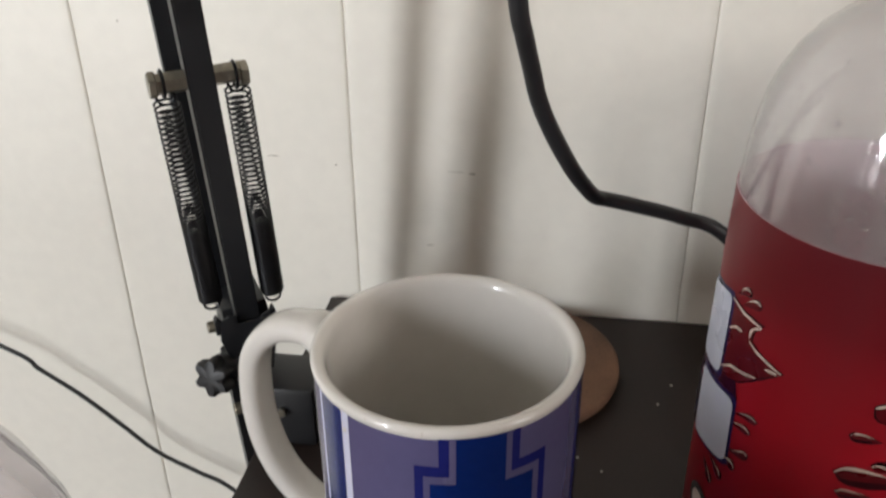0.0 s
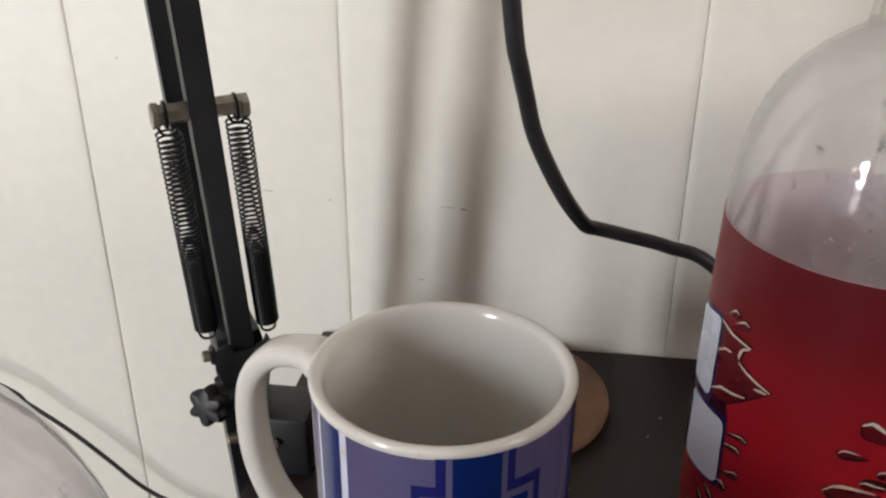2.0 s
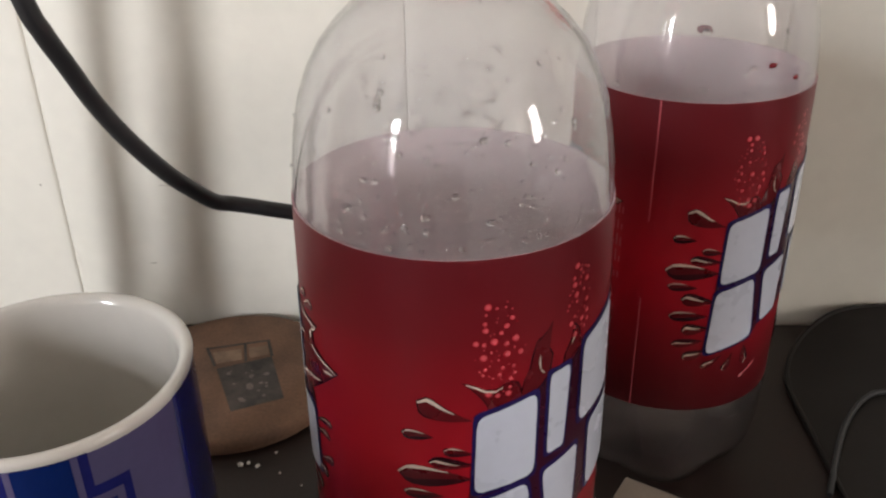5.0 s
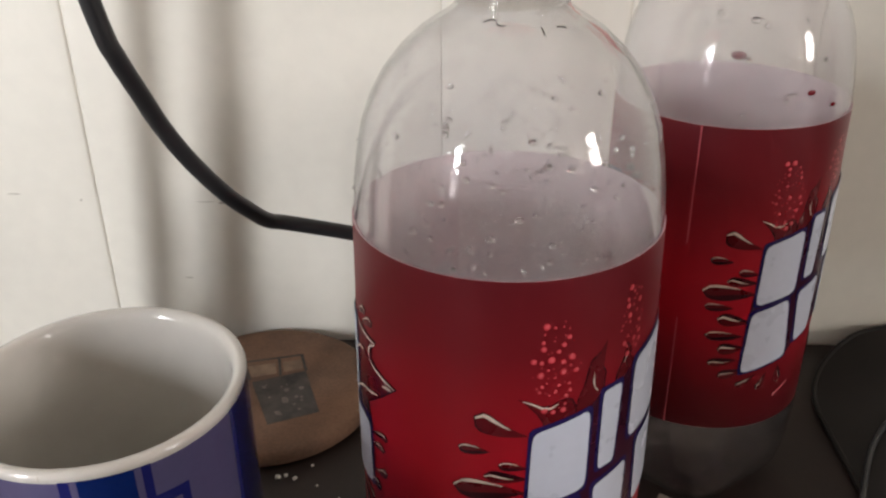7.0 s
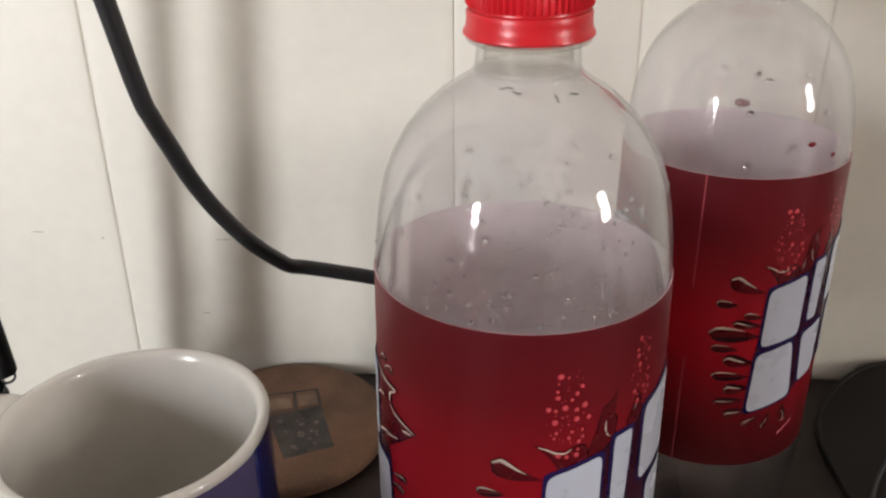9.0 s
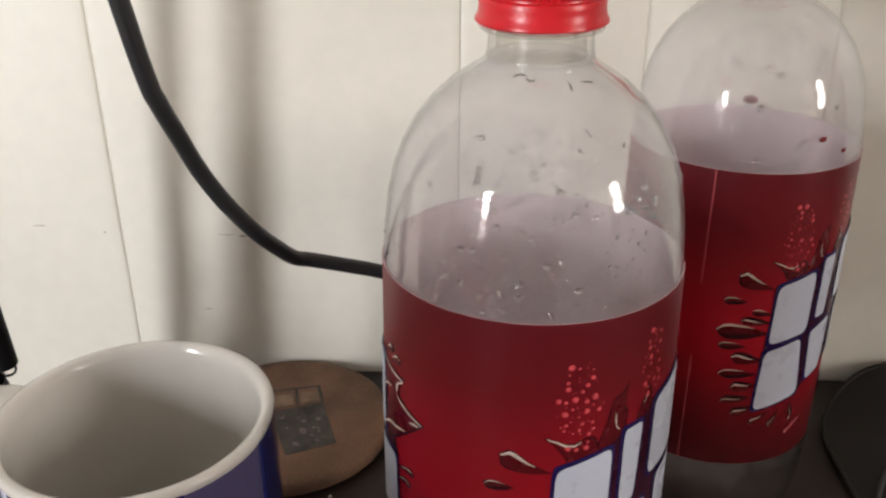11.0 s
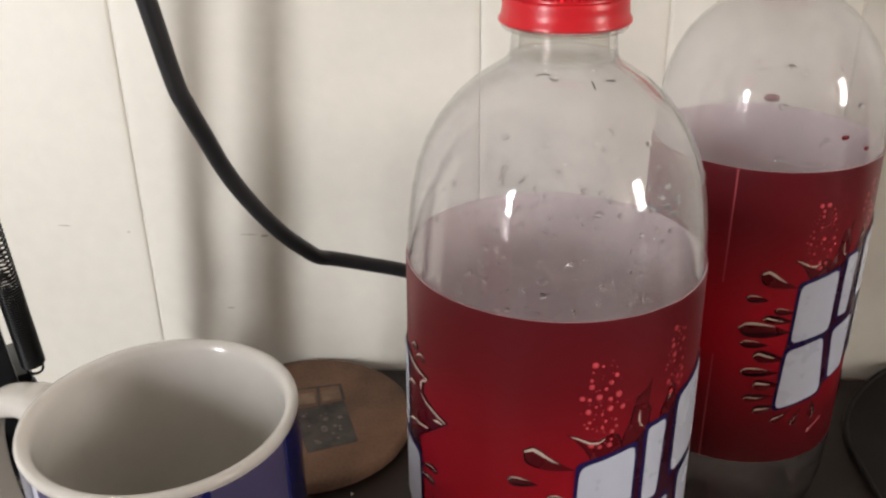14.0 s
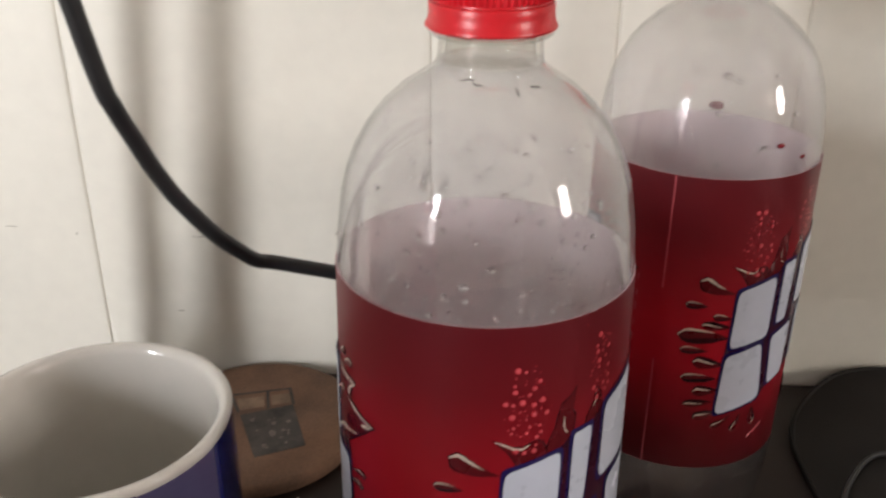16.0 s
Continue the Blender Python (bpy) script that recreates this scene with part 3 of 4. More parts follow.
def layered(name, polys, d, materials, parent):
    """A printed shape of several inks, each laid over the last."""
    bm = bmesh.new()
    for i, p in enumerate(polys):
        one = wrapped([p], lambda z: lab_r(z) + d * (i + 1))
        me = bpy.data.meshes.new("tmp")
        one.to_mesh(me)
        one.free()
        before = len(bm.faces)
        bm.from_mesh(me)
        bm.faces.ensure_lookup_table()
        for f in bm.faces[before:]:
            f.material_index = i
        bpy.data.meshes.remove(me)
    me = bpy.data.meshes.new(name)
    bm.to_mesh(me)
    bm.free()
    for m in materials[:len(polys)]:
        me.materials.append(m)
    me.shade_smooth()
    ob = new(name, me)
    ob.parent = parent
    return ob


WAVE = [(72, 0.1335), (80, 0.1322), (92.7, 0.1318), (89, 0.1292), (88.4, 0.1262), (95, 0.1240), (104, 0.1224), (96, 0.1180), (86, 0.1120), (72, 0.1085)]
WAVE_LIGHTS = [[(74, 0.1332), (82, 0.1318), (92.3, 0.1314)], [(92.3, 0.1312), (89.4, 0.1302), (87.2, 0.1285), (87.6, 0.1262)], [(88.2, 0.1258), (92, 0.1245), (97, 0.1235), (103.6, 0.1224)],
               [(74, 0.1118), (81, 0.1150), (88, 0.1160), (94, 0.1172)], [(76, 0.1248), (80, 0.1268), (84, 0.1272)], [(97.5, 0.1215), (100, 0.1219), (102.5, 0.1220)]]


def strip(pts, w):
    """A brush stroke along points, pointed at both ends."""
    up, dn = [], []
    n = len(pts)
    for i, (a, z) in enumerate(pts):
        h = w * (0.25 + math.sin(math.pi * (i + 0.35) / (n - 0.3)))
        up.append((a, z + h))
        dn.append((a, z - h))
    return up + dn[::-1]


def cap_bm():
    """A ribbed screw cap with its band."""
    def rib(r, z, a):
        return r + (0.00036 * math.cos(60 * a) if 0.0095 < z < 0.0180 and r > 0.013 else 0)
    return lathe([(0.0, 0.0192), (0.0132, 0.0192), (0.0143, 0.0186), (0.0147, 0.0175), (0.0148, 0.0096), (0.0145, 0.0090), (0.0136, 0.0088)], 240, wobble=rib)


def bottle(m, art, seam, drops, label, seed, big=0.0005):
    """A clear bottle with a wrap-round label, cap and droplets. art: the angle by which the print is turned."""
    ob = tagged(empty("bottle", m), label, "bottle", "soda bottles on the table")
    def wall(profile, t):
        return profile + [(max(0.0, r - t), z + (0.0 if r > 0.03 else 0.0009) * (1 if z < 0.1 else -1)) for r, z in profile[::-1]]

    def petals(r, z, a):
        return r + (0.0026 * (math.cos(5 * a) - 1) * (1 - z / 0.034) if z < 0.034 and r > 0.014 else 0)
    iz = [i for i, p in enumerate(BOTTLE) if p[1] >= 0.0440][0]
    inz = [i for i, p in enumerate(BOTTLE) if p[1] >= 0.2100][0]
    part("bottle_base", lathe(wall(BOTTLE[:iz + 1], 0.0008), 100, wobble=petals), M_BASE, ob, "clear base with five moulded feet", smooth=80)
    part("bottle_body", lathe(wall(BOTTLE[iz:inz + 1], 0.0008), 100), M_CLEAR if art < 50 else M_CLOUDY, ob, "clear plastic body with a domed shoulder", smooth=80)
    part("neck", lathe([(r, z) for r, z in BOTTLE[inz:]] + [(r - 0.0019, z) for r, z in BOTTLE[inz:][::-1]], 64), M_NECK, ob, "thicker clear neck", smooth=80)
    ring = lathe([(0.0124, 0.2163), (0.0146, 0.2166), (0.0150, 0.2171), (0.0146, 0.2176), (0.0124, 0.2178)], 64)
    part("neck_ring", ring, M_NECK, ob)
    cap = part("cap", cap_bm(), M_CAP, ob, "red ribbed plastic screw cap")
    cap.location.z = 0.2158
    band = lathe([(0.0130, 0.2184), (0.0155, 0.2181), (0.0158, 0.2185), (0.0157, 0.2191), (0.0151, 0.2200), (0.0149, 0.2222), (0.0150, 0.2236), (0.0147, 0.2241), (0.0139, 0.2242), (0.0137, 0.2250)], 96)
    part("cap_band", band, M_CAP, ob)
    for ch in ob.children:
        if ch.name.split(".")[0] in ("bottle_base", "bottle_body", "neck", "neck_ring"):
            ch.visible_shadow = False
    if art < 1:
        for pts in ([(-27, 0.2081), (-22, 0.2086), (-15, 0.2085)], [(-15, 0.2080), (-11, 0.2077), (-7, 0.2078)], [(33, 0.2072), (37, 0.2071), (41, 0.2068)], [(20, 0.2074), (20.4, 0.2067), (20.2, 0.2060)]):
            line = [Vector((dome_r(z) * math.sin(radians(q)), -dome_r(z) * math.cos(radians(q)), z)) for q, z in pts]
            part("scratch", tube(spline(line, 5), 0.00017, 6), M_INK, ob, "fine dark scratch below the neck", smooth=80)
    n = 24
    prof = [(lab_r(LAB_Z0 + (LAB_Z1 - LAB_Z0) * i / n), LAB_Z0 + (LAB_Z1 - LAB_Z0) * i / n) for i in range(n + 1)]
    lab = part("label", lathe(prof, 128), M_LABEL, ob, "red printed wrap-round label with white blocks and splashes", smooth=80)
    part("label_reverse", lathe([(r - 0.0002, z) for r, z in prof], 128), M_LABIN, lab, "pale pinkish back of the label", smooth=80)
    d = 0.00012

    def ink(nm, polys, k, material, step=3.0):
        return printed(nm, [[(a + art, z) for a, z in p] for p in polys], lambda z: lab_r(z) + d * k, material, lab, step=step)
    for off in (0, -147) if art < 50 else ():
        sp = [(a + off, b, c + off, e, w * 1.18) for a, b, c, e, w in SPLASH + FAR_SPLASH]
        for a, b, c, e, w in sp:
            one = tear(a - (1 if a < c else -1) * 0.5, b, c, e, w + 0.0003), tear(a, b, c, e, w), stroke(a, b, c, e, w)
            layered("splash", [[(u + art, z) for u, z in p] for p in one], d, (M_EDGE, M_MAROON, M_CREAM), lab)
        grown = [(a + (0.6 if i < 8 else 0), z + (0.0005 if i < 3 else -0.0005 if i > 6 else 0)) for i, (a, z) in enumerate(WAVE)]
        layered("splash", [[(u + art + off, z) for u, z in p] for p in [grown, WAVE] + [strip(q, 0.00034) for q in WAVE_LIGHTS]], d, (M_EDGE, M_MAROON) + (M_CREAM,) * len(WAVE_LIGHTS), lab)
        layered("emblem_shadow", [[(u + art + off, z) for u, z in BACKING]], 1.6 * d, (M_DUSK,), lab)
        for crown in CROWNS:
            edge = strip(crown[1], 0.00024)
            layered("splash", [[(u + art + off, z) for u, z in p] for p in (swell(crown[0]), crown[0], edge)], 0.5 * d, (M_EDGE, M_MAROON, M_CREAM), lab)
        for q in BLOCKS:
            q = [(a + off, z) for a, z in q]
            one = [soft_corners(shrink(q, -1.3, -0.0011), 0.1), soft_corners(q)]
            layered("emblem_block", [[(u + art, z) for u, z in p] for p in one], 2.2 * d, (M_NAVY, M_WHITE), lab)
        rnd = random.Random(seed)
        taken = []
        for ca, cz, sa, sz, na in ((15.2, 0.1372, 4.4, 0.0072, 56), (47, 0.1425, 3.4, 0.0060, 34)):
            for _ in range(na):
                r = 0.00022 + 0.00078 * rnd.random() ** 2.0
                for _ in range(30):
                    v = rnd.uniform(-1.9, 1.5)
                    a, z = ca + off + rnd.uniform(-2.1, 2.1) * sa * (1.0 - 0.38 * abs(v + 0.2)), cz + v * sz
                    if all(math.hypot((a - b) * 0.000698, z - y) > r + q + 0.0003 for b, y, q in taken):
                        taken.append((a, z, r))
                        break

        def discs(k, up):
            return [[(a + k * r / 0.698e-3 * math.cos(t * math.pi / 6), z + up * r + k * r * math.sin(t * math.pi / 6)) for t in range(12)] for a, z, r in taken]
        ink("bubble_print", discs(1.0, 0), 1, M_PINK)["kind"] = "stuff"
        ink("bubble_glint", discs(0.62, 0.12), 2, M_GLINT)["kind"] = "stuff"
        seal = [(74 + off + 8 * math.cos(t * math.pi / 12), 0.0625 + 0.0058 * math.sin(t * math.pi / 12)) for t in range(24)]
        ink("printed_seal", [seal], 4, M_INK)
        ink("printed_seal_ring", [[(74 + off + 5 * math.cos(t * math.pi / 8), 0.0625 + 0.0036 * math.sin(t * math.pi / 8)) for t in range(16)]], 5, M_CREAM)
    if seam is not None:
        printed("label_seam", [rect(seam, seam + 0.8, LAB_Z0, LAB_Z1)], lambda z: lab_r(z) + 0.0003, M_SEAM, lab, "glued seam of the label")
        rnd = random.Random(seed + 9)
        for k in range(5):
            a = seam - 21 + k * 2.0
            printed("small_print", [rect(a, a + 0.9, z, z + rnd.uniform(0.002, 0.0045)) for z in (0.094, 0.100, 0.106, 0.112, 0.118)], lambda z: lab_r(z) + 0.0002, M_SEAM, lab)
        printed("small_print", [[(30, 0.0545), (40, 0.0585), (40, 0.0600), (30, 0.0558)]], lambda z: lab_r(z) + 0.0002, M_SEAM, lab)
    if seam is not None:
        for q, z, s in ((22, 0.1690, 0.0011), (37, 0.1640, 0.0009), (162, 0.1612, 0.0022)):
            bm = bmesh.new()
            bmesh.ops.create_uvsphere(bm, u_segments=14, v_segments=8, radius=1, matrix=Matrix.Translation((dome_r(z) * math.sin(radians(q)), -dome_r(z) * math.cos(radians(q)), z)) @ Matrix.Rotation(radians(q), 4, "Z") @ Matrix.Diagonal((s * 1.4, s * 0.5, s * 0.8, 1)))
            part("syrup_drop", bm, M_SYRUP, ob, "dark red dried drop of drink", smooth=180)
    if drops:
        rnd = random.Random(seed + 5)
        bm = bmesh.new()
        for _ in range(drops):
            a, z = radians(rnd.gauss(2, 30)), 0.160 + 0.040 * rnd.random() ** 1.3
            k = [i for i in range(len(BOTTLE) - 1) if BOTTLE[i][1] <= z <= BOTTLE[i + 1][1] and i > 5][0]
            t = (z - BOTTLE[k][1]) / (BOTTLE[k + 1][1] - BOTTLE[k][1])
            r = BOTTLE[k][0] + t * (BOTTLE[k + 1][0] - BOTTLE[k][0]) + 0.0001
            s = 0.00026 + big * rnd.random() ** 2.6
            nz = Vector((BOTTLE[k + 1][1] - BOTTLE[k][1], BOTTLE[k][0] - BOTTLE[k + 1][0])).normalized()
            nor = Vector((math.sin(a) * nz.x, -math.cos(a) * nz.x, nz.y))
            mm = Matrix.Translation((r * math.sin(a), -r * math.cos(a), z)) @ nor.to_track_quat("Z", "Y").to_matrix().to_4x4() @ Matrix.Diagonal((s * rnd.uniform(0.8, 1.5), s, s * 0.75, 1))
            bmesh.ops.create_uvsphere(bm, u_segments=12, v_segments=8, radius=1, matrix=mm)
        part("condensation", bm, M_DROP, ob, "water droplets clinging to the shoulder", smooth=180)["kind"] = "stuff"
    return ob


bottle(pose(0.0818, 0.2180, 0), 0.0, None, 300, "clear plastic soda bottle with a red label, emptied, beside the mug", 1)
bottle(pose(0.1620, 0.3155, 0), 2.8, -26.8, 44, "clear plastic soda bottle with a seamed red label near the wall", 2, 0.0009)
bottle(pose(-0.0790, 0.0430, 0), 60.0, None, 0, "clear plastic soda bottle standing near the table's front", 3)


# ---- the round cork coaster ----
coaster = tagged(empty("coaster", pose(-0.0220, 0.3490, 0)), "round brown cork coaster with a worn grey print", "coaster")
part("disc", lathe([(0, 0), (0.0484, 0), (0.0494, 0.0006), (0.0499, 0.0022), (0.0500, 0.0040), (0.0496, 0.0056), (0.0487, 0.0066), (0.0474, 0.0070), (0, 0.0070)], 96), M_CORK, coaster)


def flat(points, z):
    bm = bmesh.new()
    bm.faces.new([bm.verts.new((x, y, z)) for x, y in points])
    return bm


PANEL = [(-0.0078, 0.0020), (0.0158, 0.0120), (0.0272, -0.0195), (0.0060, -0.0290)]
part("printed_panel", flat(PANEL[::-1], 0.0072), M_INK, coaster, "worn grey printed square")
for p, q in (((-0.0165, 0.0180), (0.0125, 0.0255)), ((-0.0090, 0.0040), (-0.0165, 0.0190)), ((0.0010, 0.0225), (0.0045, 0.0080)), ((0.0115, 0.0255), (0.0160, 0.0120))):
    p, q = Vector(p), Vector(q)
    o = Vector((p.y - q.y, q.x - p.x)).normalized() * 0.0007
    part("printed_line", flat([p + o, p - o, q - o, q + o], 0.0072), M_INK, coaster)
for q in ([(-0.0128, 0.0148), (0.0002, 0.0180), (0.0024, 0.0094), (-0.0088, 0.0058)], [(0.0034, 0.0188), (0.0122, 0.0212), (0.0142, 0.0134), (0.0056, 0.0106)]):
    part("printed_box", flat(q[::-1], 0.0072), M_INKB, coaster, "pale worn printed box")
rnd = random.Random(11)
for _ in range(16):
    u, v, s = rnd.uniform(0.12, 0.88), rnd.uniform(0.12, 0.88), rnd.uniform(0.0006, 0.0022)
    cx, cy = Vector(PANEL[0]).lerp(Vector(PANEL[1]), u).lerp(Vector(PANEL[3]).lerp(Vector(PANEL[2]), u), v)
    part("printed_fleck", flat([(cx + s * math.cos(t) * rnd.uniform(0.5, 1), cy + s * math.sin(t) * rnd.uniform(0.5, 1)) for t in [k * math.pi / 4 for k in range(8)]], 0.0074), M_INKL, coaster)

# ---- the boom arm clamped to the table's edge ----
U = Vector((0.84, 0.54, 0)).normalized()         # along the cross bolt
V = Vector((-U.y, U.x, 0))                       # away from the room
arm = tagged(empty("boom_arm", pose(-0.1262, 0.2880, 0)), "black steel boom arm with two springs, clamped to the table", "boom arm")
ORG = Vector((-0.1262, 0.2880, 0))
LEAN = Vector((0.0, -0.12, 1.0))                 # the bar's way up


def at(s, v, z):
    """A place on the arm: s along the bolt, v behind it, z up, following the bar's lean."""
    return U * s + V * v + LEAN * (z - 0.07) + Vector((0, 0, 0.07))


def bar_box(s0, s1, v0, v1, z0, z1, bevel=0.0006):
    bm = box((0, 0, 0), (1, 1, 1))
    for q in bm.verts:
        q.co = at(s0 if q.co.x < 0.5 else s1, v0 if q.co.y < 0.5 else v1, z0 if q.co.z < 0.5 else z1)
    bmesh.ops.bevel(bm, geom=bm.edges[:], offset=bevel, segments=2, affect="EDGES")
    return bm


part("main_bar", bar_box(-0.0048, 0.0045, -0.005, 0.005, 0.050, 0.62), M_BLACK, arm, "black square steel bar")
part("rear_bar", bar_box(-0.0085, 0.0005, 0.024, 0.033, -0.030, 0.62), M_BLACK, arm, "second steel bar behind the first")
ZB = 0.1615
bolt = cyl(at(-0.0148, 0, ZB), at(0.0135, 0, ZB + 0.001), 0.0037, 6)
part("cross_bolt", bolt, M_STEEL, arm, "dull hexagonal steel spacer bolt")
for s0, s1 in ((-0.0172, -0.0145), (0.0132, 0.0162)):
    part("bolt_head", cyl(at(s0, 0, ZB), at(s1, 0, ZB), 0.0046, 6, 0.0004), M_STEEL, arm)
for s_top, s_bot, zt, zb in ((-0.0125, -0.0125, 0.1610, 0.0665), (0.0117, 0.0117, 0.1625, 0.0640)):
    a, b = at(s_top, -0.001, zt - 0.006), at(s_bot, -0.001, zb + 0.005)
    axis = b - a
    L = axis.length
    e1 = axis.orthogonal().normalized()
    e2 = axis.normalized().cross(e1)
    # wound tight over the lower half, drawn open towards the top
    per, pts, w, u = 14, [], 0.0, 0.0
    while u < L:
        pts.append(a + axis * (u / L) + (e1 * math.cos(w) + e2 * math.sin(w)) * 0.0043)
        k = min(1.0, max(0.0, (u / L - 0.38) / 0.3))
        u += (0.00205 - 0.00098 * k * k * (3 - 2 * k)) / per
        w += 2 * math.pi / per
    part("spring", tube(pts, 0.00046, 6), M_SPRING, arm, "black coil tension spring", smooth=80)
    for end, sg in ((a, 1), (b, -1)):
        c = end + axis.normalized() * (-0.0022 * sg)
        loop = [c + (U * math.cos(k * math.pi / 8) + axis.normalized() * math.sin(k * math.pi / 8)) * 0.0030 for k in range(17)]
        part("spring_hook", tube(loop, 0.00055, 6), M_SPRING, arm)
    ring = [at(s_top, 0, ZB) + (V * math.cos(k * math.pi / 10) + Vector((0, 0, 1)) * math.sin(k * math.pi / 10)) * 0.0046 for k in range(21)]
    part("spring_hook", tube(ring, 0.0006, 6), M_SPRING, arm)
# bracket that holds the bar's foot and the springs' lower ends


def plate(outline, v0, v1):
    bm = prism(outline, v0, v1, 0.0005)
    for q in bm.verts:
        q.co = at(q.co.x, q.co.y, q.co.z)
    return bm


part("bracket_plate", plate([(-0.0080, 0.0640), (-0.0048, 0.0640), (-0.0048, 0.0600), (0.0045, 0.0600), (0.0045, 0.0612), (0.0092, 0.0632), (0.0105, 0.0610), (0.0108, 0.0560), (0.0060, 0.0330), (-0.0060, 0.0330), (-0.0103, 0.0434), (-0.0127, 0.0530), (-0.0115, 0.0622)], -0.0068, -0.0052), M_BLACK, arm)
part("bracket_channel", plate([(-0.0090, 0.0600), (0.0092, 0.0615), (0.0100, 0.0560), (0.0050, 0.0330), (-0.0070, 0.0330), (-0.0090, 0.0520)], 0.0055, 0.0345), M_BLACK, arm)
part("spring_lug", plate([(-0.0138, 0.0560), (-0.0112, 0.0560), (-0.0112, 0.0625), (-0.0124, 0.0642), (-0.0136, 0.0625)], -0.0065, -0.002), M_BLACK, arm)
part("spring_lug", plate([(0.0080, 0.0600), (0.0106, 0.0600), (0.0110, 0.0615), (0.0102, 0.0642), (0.0092, 0.0625)], -0.0065, -0.002), M_BLACK, arm)
part("pivot_bolt", cyl(at(-0.0165, -0.003, 0.0590), at(-0.0128, -0.003, 0.0590), 0.0024, 16, 0.0005), M_STEEL, arm, "small bright steel bolt")
part("pivot_bolt", cyl(at(-0.0138, -0.0075, 0.0165), at(-0.0040, -0.0075, 0.0165), 0.0026, 16, 0.0006), M_STEEL, arm, "small bright steel bolt")
# star knob
kn = lathe([(0, 0), (0.0055, 0), (0.0076, 0.0012), (0.0084, 0.0030), (0.0084, 0.0070), (0.0074, 0.0090), (0.0040, 0.0098), (0, 0.0098)], 84, wobble=lambda r, z, a: r * (1 + 0.20 * math.cos(6 * a)) if r > 0.005 else r)
q0, q1 = at(-0.0150, -0.006, 0.0375), at(-0.0230, -0.0135, 0.0395)
bmesh.ops.transform(kn, matrix=Matrix.Translation(q0) @ (q1 - q0).to_track_quat("Z", "Y").to_matrix().to_4x4() @ Matrix.Scale(0.88, 4), verts=kn.verts)
part("star_knob", kn, M_KNOB, arm, "black plastic star knob", smooth=50)
part("knob_collar", cyl(at(-0.0155, -0.004, 0.0375), at(-0.0065, -0.004, 0.0375), 0.0062, 20, 0.0004), M_KNOB, arm)
part("post", bar_box(-0.0128, 0.0005, -0.006, 0.006, -0.055, 0.0420), M_BLACK, arm)


def local(x, y, z):
    return Vector((x, y, z)) - ORG


part("clamp_jaw", box(local(-0.1245, 0.2800, 0.0004), local(-0.0985, 0.3060, 0.0300), 0.0025), M_KNOB, arm, "black clamp block resting on the tabletop")
part("clamp_jaw", box(local(-0.1330, 0.2800, -0.062), local(-0.0950, 0.3060, -0.052), 0.0015), M_BLACK, arm)
part("clamp_screw", cyl(local(-0.106, 0.293, -0.0520), local(-0.106, 0.293, -0.0224), 0.0045, 20), M_STEEL, arm)
part("clamp_bolt", cyl(local(-0.1120, 0.2802, 0.0190), local(-0.1120, 0.2775, 0.0190), 0.0020, 14, 0.0004), M_STEEL, arm)

# ---- cables ----
big = spline([(-0.126, 0.226, 0.60), (-0.085, 0.200, 0.44), (-0.034, 0.200, 0.320), (-0.0205, 0.2120, 0.245), (-0.0158, 0.2205, 0.2045), (-0.0142, 0.2236, 0.1951), (-0.0123, 0.2290, 0.1849), (-0.0101, 0.2350, 0.1736),
              (-0.0059, 0.2408, 0.1618), (0.0000, 0.2505, 0.1474), (0.0052, 0.2608, 0.1362), (0.0082, 0.2655, 0.1315), (0.0120, 0.2692, 0.1292), (0.0222, 0.2735, 0.1253), (0.0366, 0.2792, 0.1195), (0.0540, 0.2855, 0.1100),
              (0.0800, 0.2880, 0.0800), (0.0980, 0.2900, 0.0300), (0.1050, 0.3100, 0.0030), (0.1000, 0.3800, 0.0026)], 10)
tagged(part("power_cable", tube(big, 0.0025, 14), M_CABLE, None, smooth=80), "thick black rubber cable hanging in a bend before the wall", "cable")
thin = spline([(-0.62, 0.388, 0.06), (-0.45, 0.387, 0.010), (-0.3231, 0.387, -0.0430), (-0.3016, 0.387, -0.0580), (-0.2798, 0.387, -0.0740), (-0.2589, 0.387, -0.0930), (-0.2379, 0.387, -0.1130), (-0.2141, 0.387, -0.1260),
               (-0.1922, 0.387, -0.1382), (-0.15, 0.385, -0.18), (-0.13, 0.380, -0.30), (-0.128, 0.38, -0.737)], 8)
tagged(part("thin_cable", tube(thin, 0.0013, 10), M_CABLE, None, smooth=80), "thin black cable hanging along the wall", "cable")

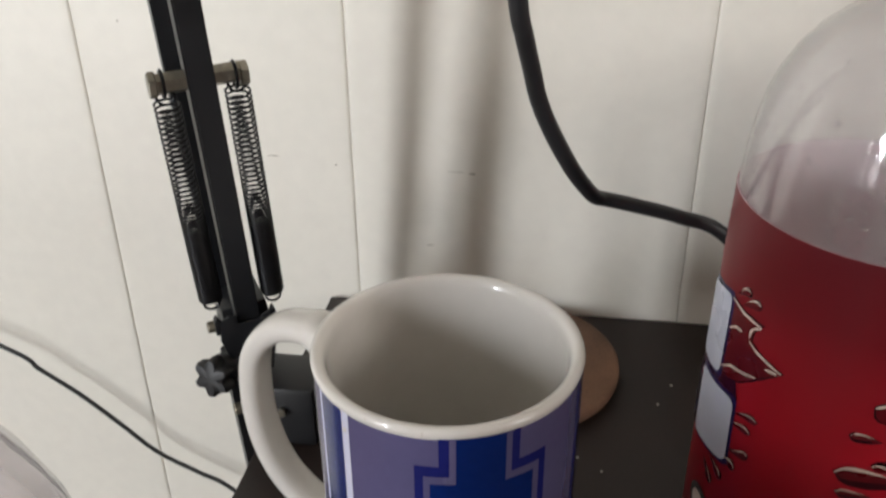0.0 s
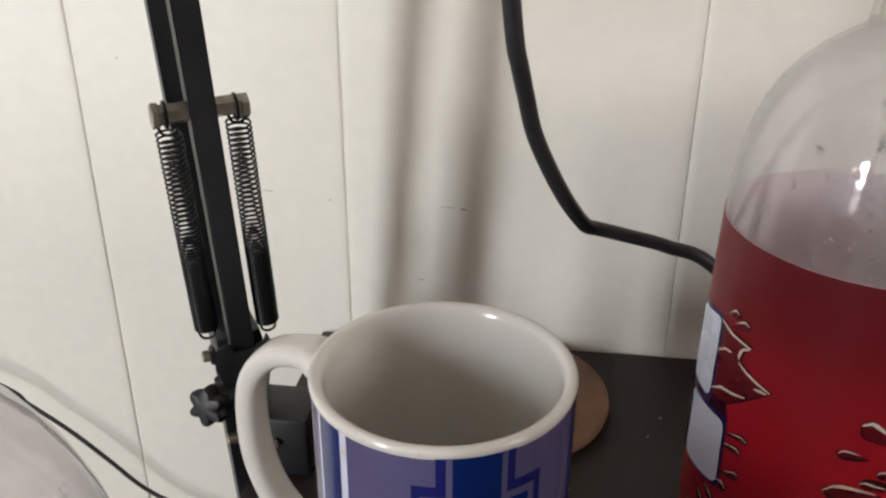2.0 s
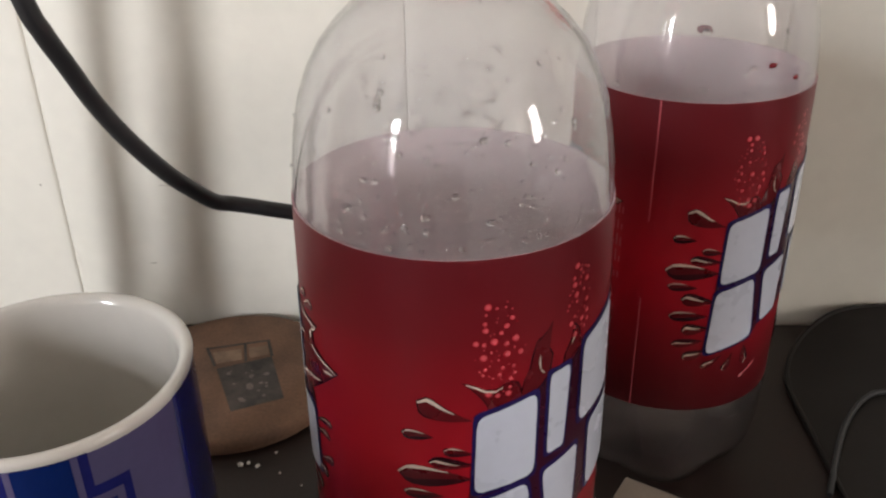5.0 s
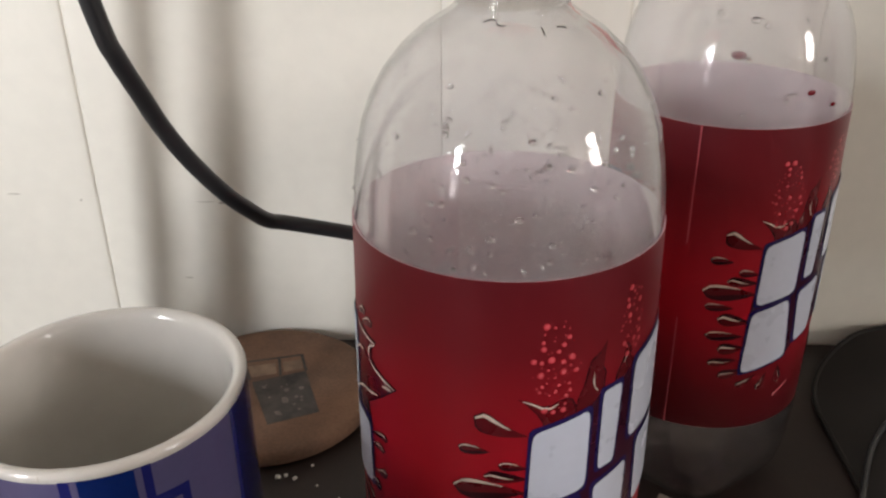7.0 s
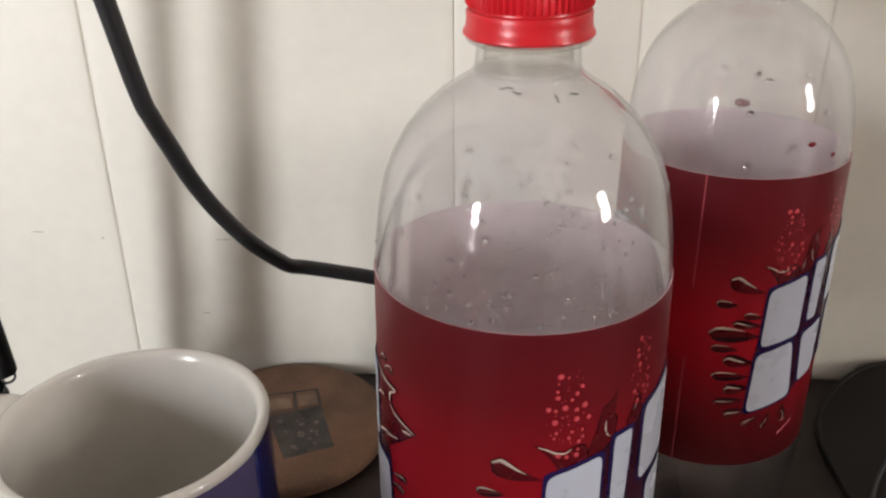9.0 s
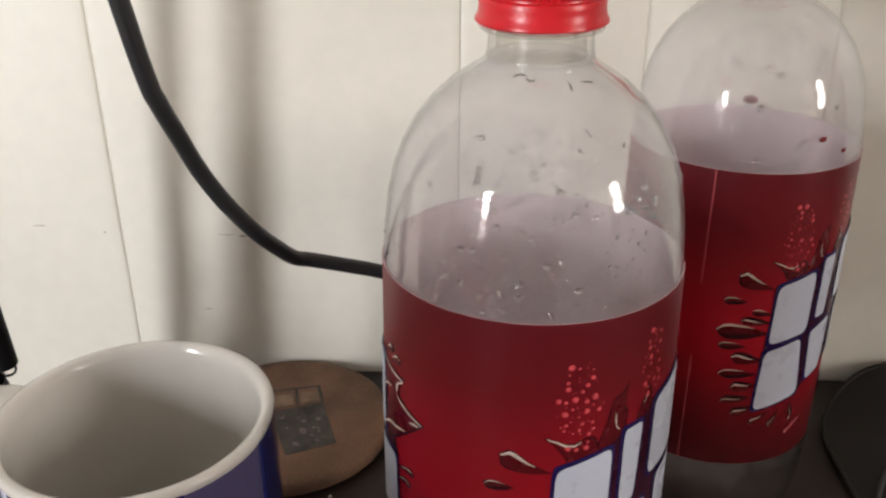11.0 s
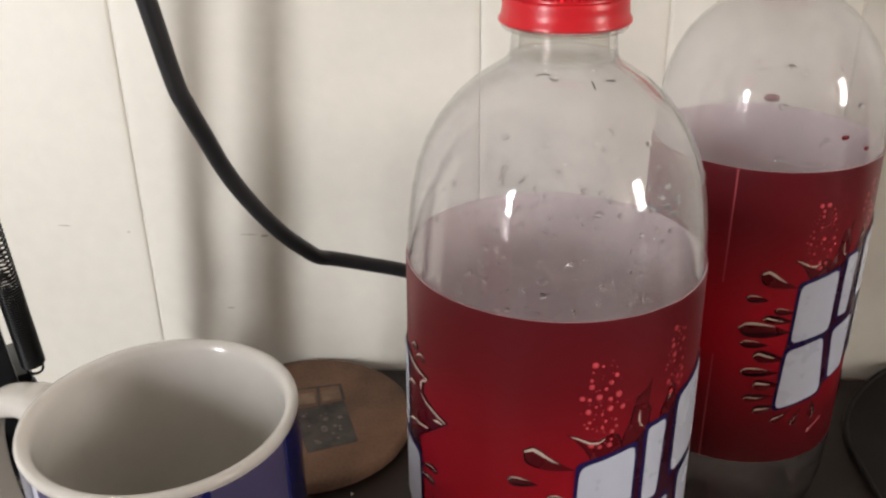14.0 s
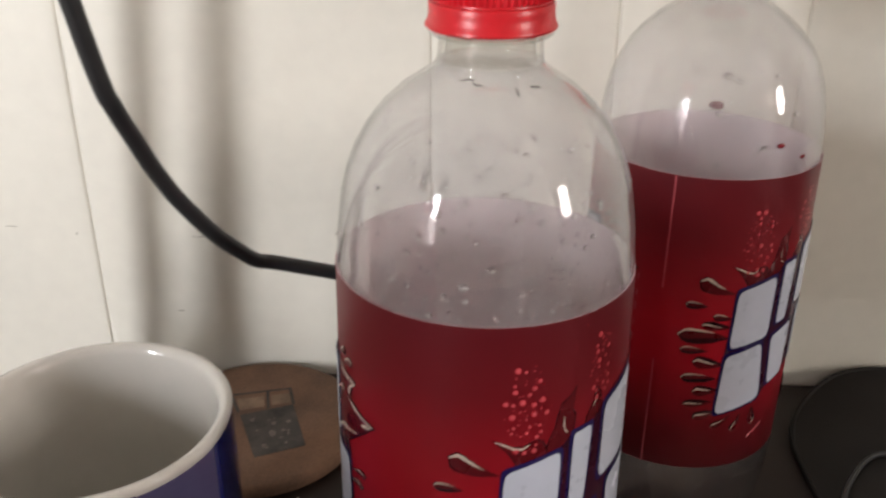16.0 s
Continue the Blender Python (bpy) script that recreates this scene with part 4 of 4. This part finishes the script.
# ---- small things on the table ----
def mat_sheet():
    """A dark pad with a rounded corner, lying flat and curling up where it meets the wall."""
    x0, x1, y0, y1, R = 0.2285, 0.62, 0.02, 0.3985, 0.0615
    outline = [(x1, y0), (x1, y1)]
    outline += [(x0 + R - R * math.sin(t * math.pi / 40), y1 - R + R * math.cos(t * math.pi / 40)) for t in range(21)]
    outline += [(x0, y0)]
    bm = bmesh.new()
    f = bm.faces.new([bm.verts.new((x, y, 0)) for x, y in outline])
    bmesh.ops.triangulate(bm, faces=[f])
    for i in range(1, 26):
        bmesh.ops.bisect_plane(bm, geom=bm.verts[:] + bm.edges[:] + bm.faces[:], plane_co=(0, y1 - i * 0.004, 0), plane_no=(0, 1, 0))
    ext = bmesh.ops.extrude_face_region(bm, geom=bm.faces[:])
    for v in ext["geom"]:
        if isinstance(v, bmesh.types.BMVert):
            v.co.z = 0.0022
    for v in bm.verts:
        t = min(1, max(0, (v.co.y - 0.345) / 0.053)) * min(1, max(0.25, (v.co.x - 0.205) / 0.06))
        v.co.z += 0.0003 + 0.0095 * t * t * (3 - 2 * t)
    bmesh.ops.recalc_face_normals(bm, faces=bm.faces)
    return bm, outline


bm, outline = mat_sheet()
pad = tagged(empty("desk_pad"), "dark brown desk pad, corded edge curling up at the wall", "desk pad")
part("sheet", bm, M_TRAY, pad, smooth=50)


def pad_z(x, y):
    t = min(1, max(0, (y - 0.345) / 0.053)) * min(1, max(0.25, (x - 0.205) / 0.06))
    return 0.0003 + 0.0095 * t * t * (3 - 2 * t)


edge = [Vector((x, y, pad_z(x, y) + 0.0018)) for x, y in outline[1:]]
edge = [edge[0].lerp(edge[1], k / 12) for k in range(12)] + edge[1:-1] + [edge[-2].lerp(edge[-1], k / 12) for k in range(13)]
edge = [Vector((p.x, p.y, pad_z(p.x, p.y) + 0.0018)) for p in edge]
part("edging", tube(edge, 0.0013, 8), M_TRAY, pad, "black corded edge", smooth=80)
cord = spline([(0.222, 0.2750, 0.0042), (0.2376, 0.3070, 0.0042), (0.2479, 0.3230, 0.0042), (0.2584, 0.3345, 0.0042), (0.2690, 0.3390, 0.0042), (0.300, 0.3370, 0.0042), (0.340, 0.300, 0.0042), (0.42, 0.26, 0.0042)], 8)
tagged(part("charging_cable", tube(cord, 0.0012, 8), M_CABLE, None, smooth=80), "thin black cable lying in an arc on the desk pad", "cable")

E1, E2 = Vector((-0.51, -0.86, 0)).normalized(), Vector((0.86, -0.51, 0)).normalized()
carton = tagged(empty("small_carton"), "small grey cardboard carton lying flat between the bottles", "box")
ang = math.degrees(math.atan2(E2.y, E2.x))
carton.matrix_world = pose(0.1435, 0.2700, 0, 0, 0, ang)
part("carton_body", box((0, -0.034, 0), (0.075, 0, 0.0176), 0.0006), M_CARD, carton)
part("carton_flap", box((0.001, -0.033, 0.0177), (0.074, -0.016, 0.0181), 0.0001), M_CARD, carton)

rnd = random.Random(21)
for cx, cy, s in ((-0.0070, 0.2945, 0.0016), (-0.0037, 0.2955, 0.0011), (0.0003, 0.2938, 0.0013), (0.0063, 0.3020, 0.0008), (0.010, 0.2900, 0.0006), (0.020, 0.283, 0.0006), (0.045, 0.330, 0.0006), (0.052, 0.345, 0.0007)):
    bm = bmesh.new()
    bmesh.ops.create_icosphere(bm, subdivisions=1, radius=s)
    for v in bm.verts:
        v.co = v.co * rnd.uniform(0.6, 1.15)
        v.co.z = max(v.co.z * 0.6, -s * 0.3) + s * 0.3
    cr = tagged(part("crumb", bm, M_CRUMB, None, smooth=0), "tiny pale crumb on the tabletop", "crumb", "crumbs on the table")
    cr.location = (cx, cy, 0.0001)
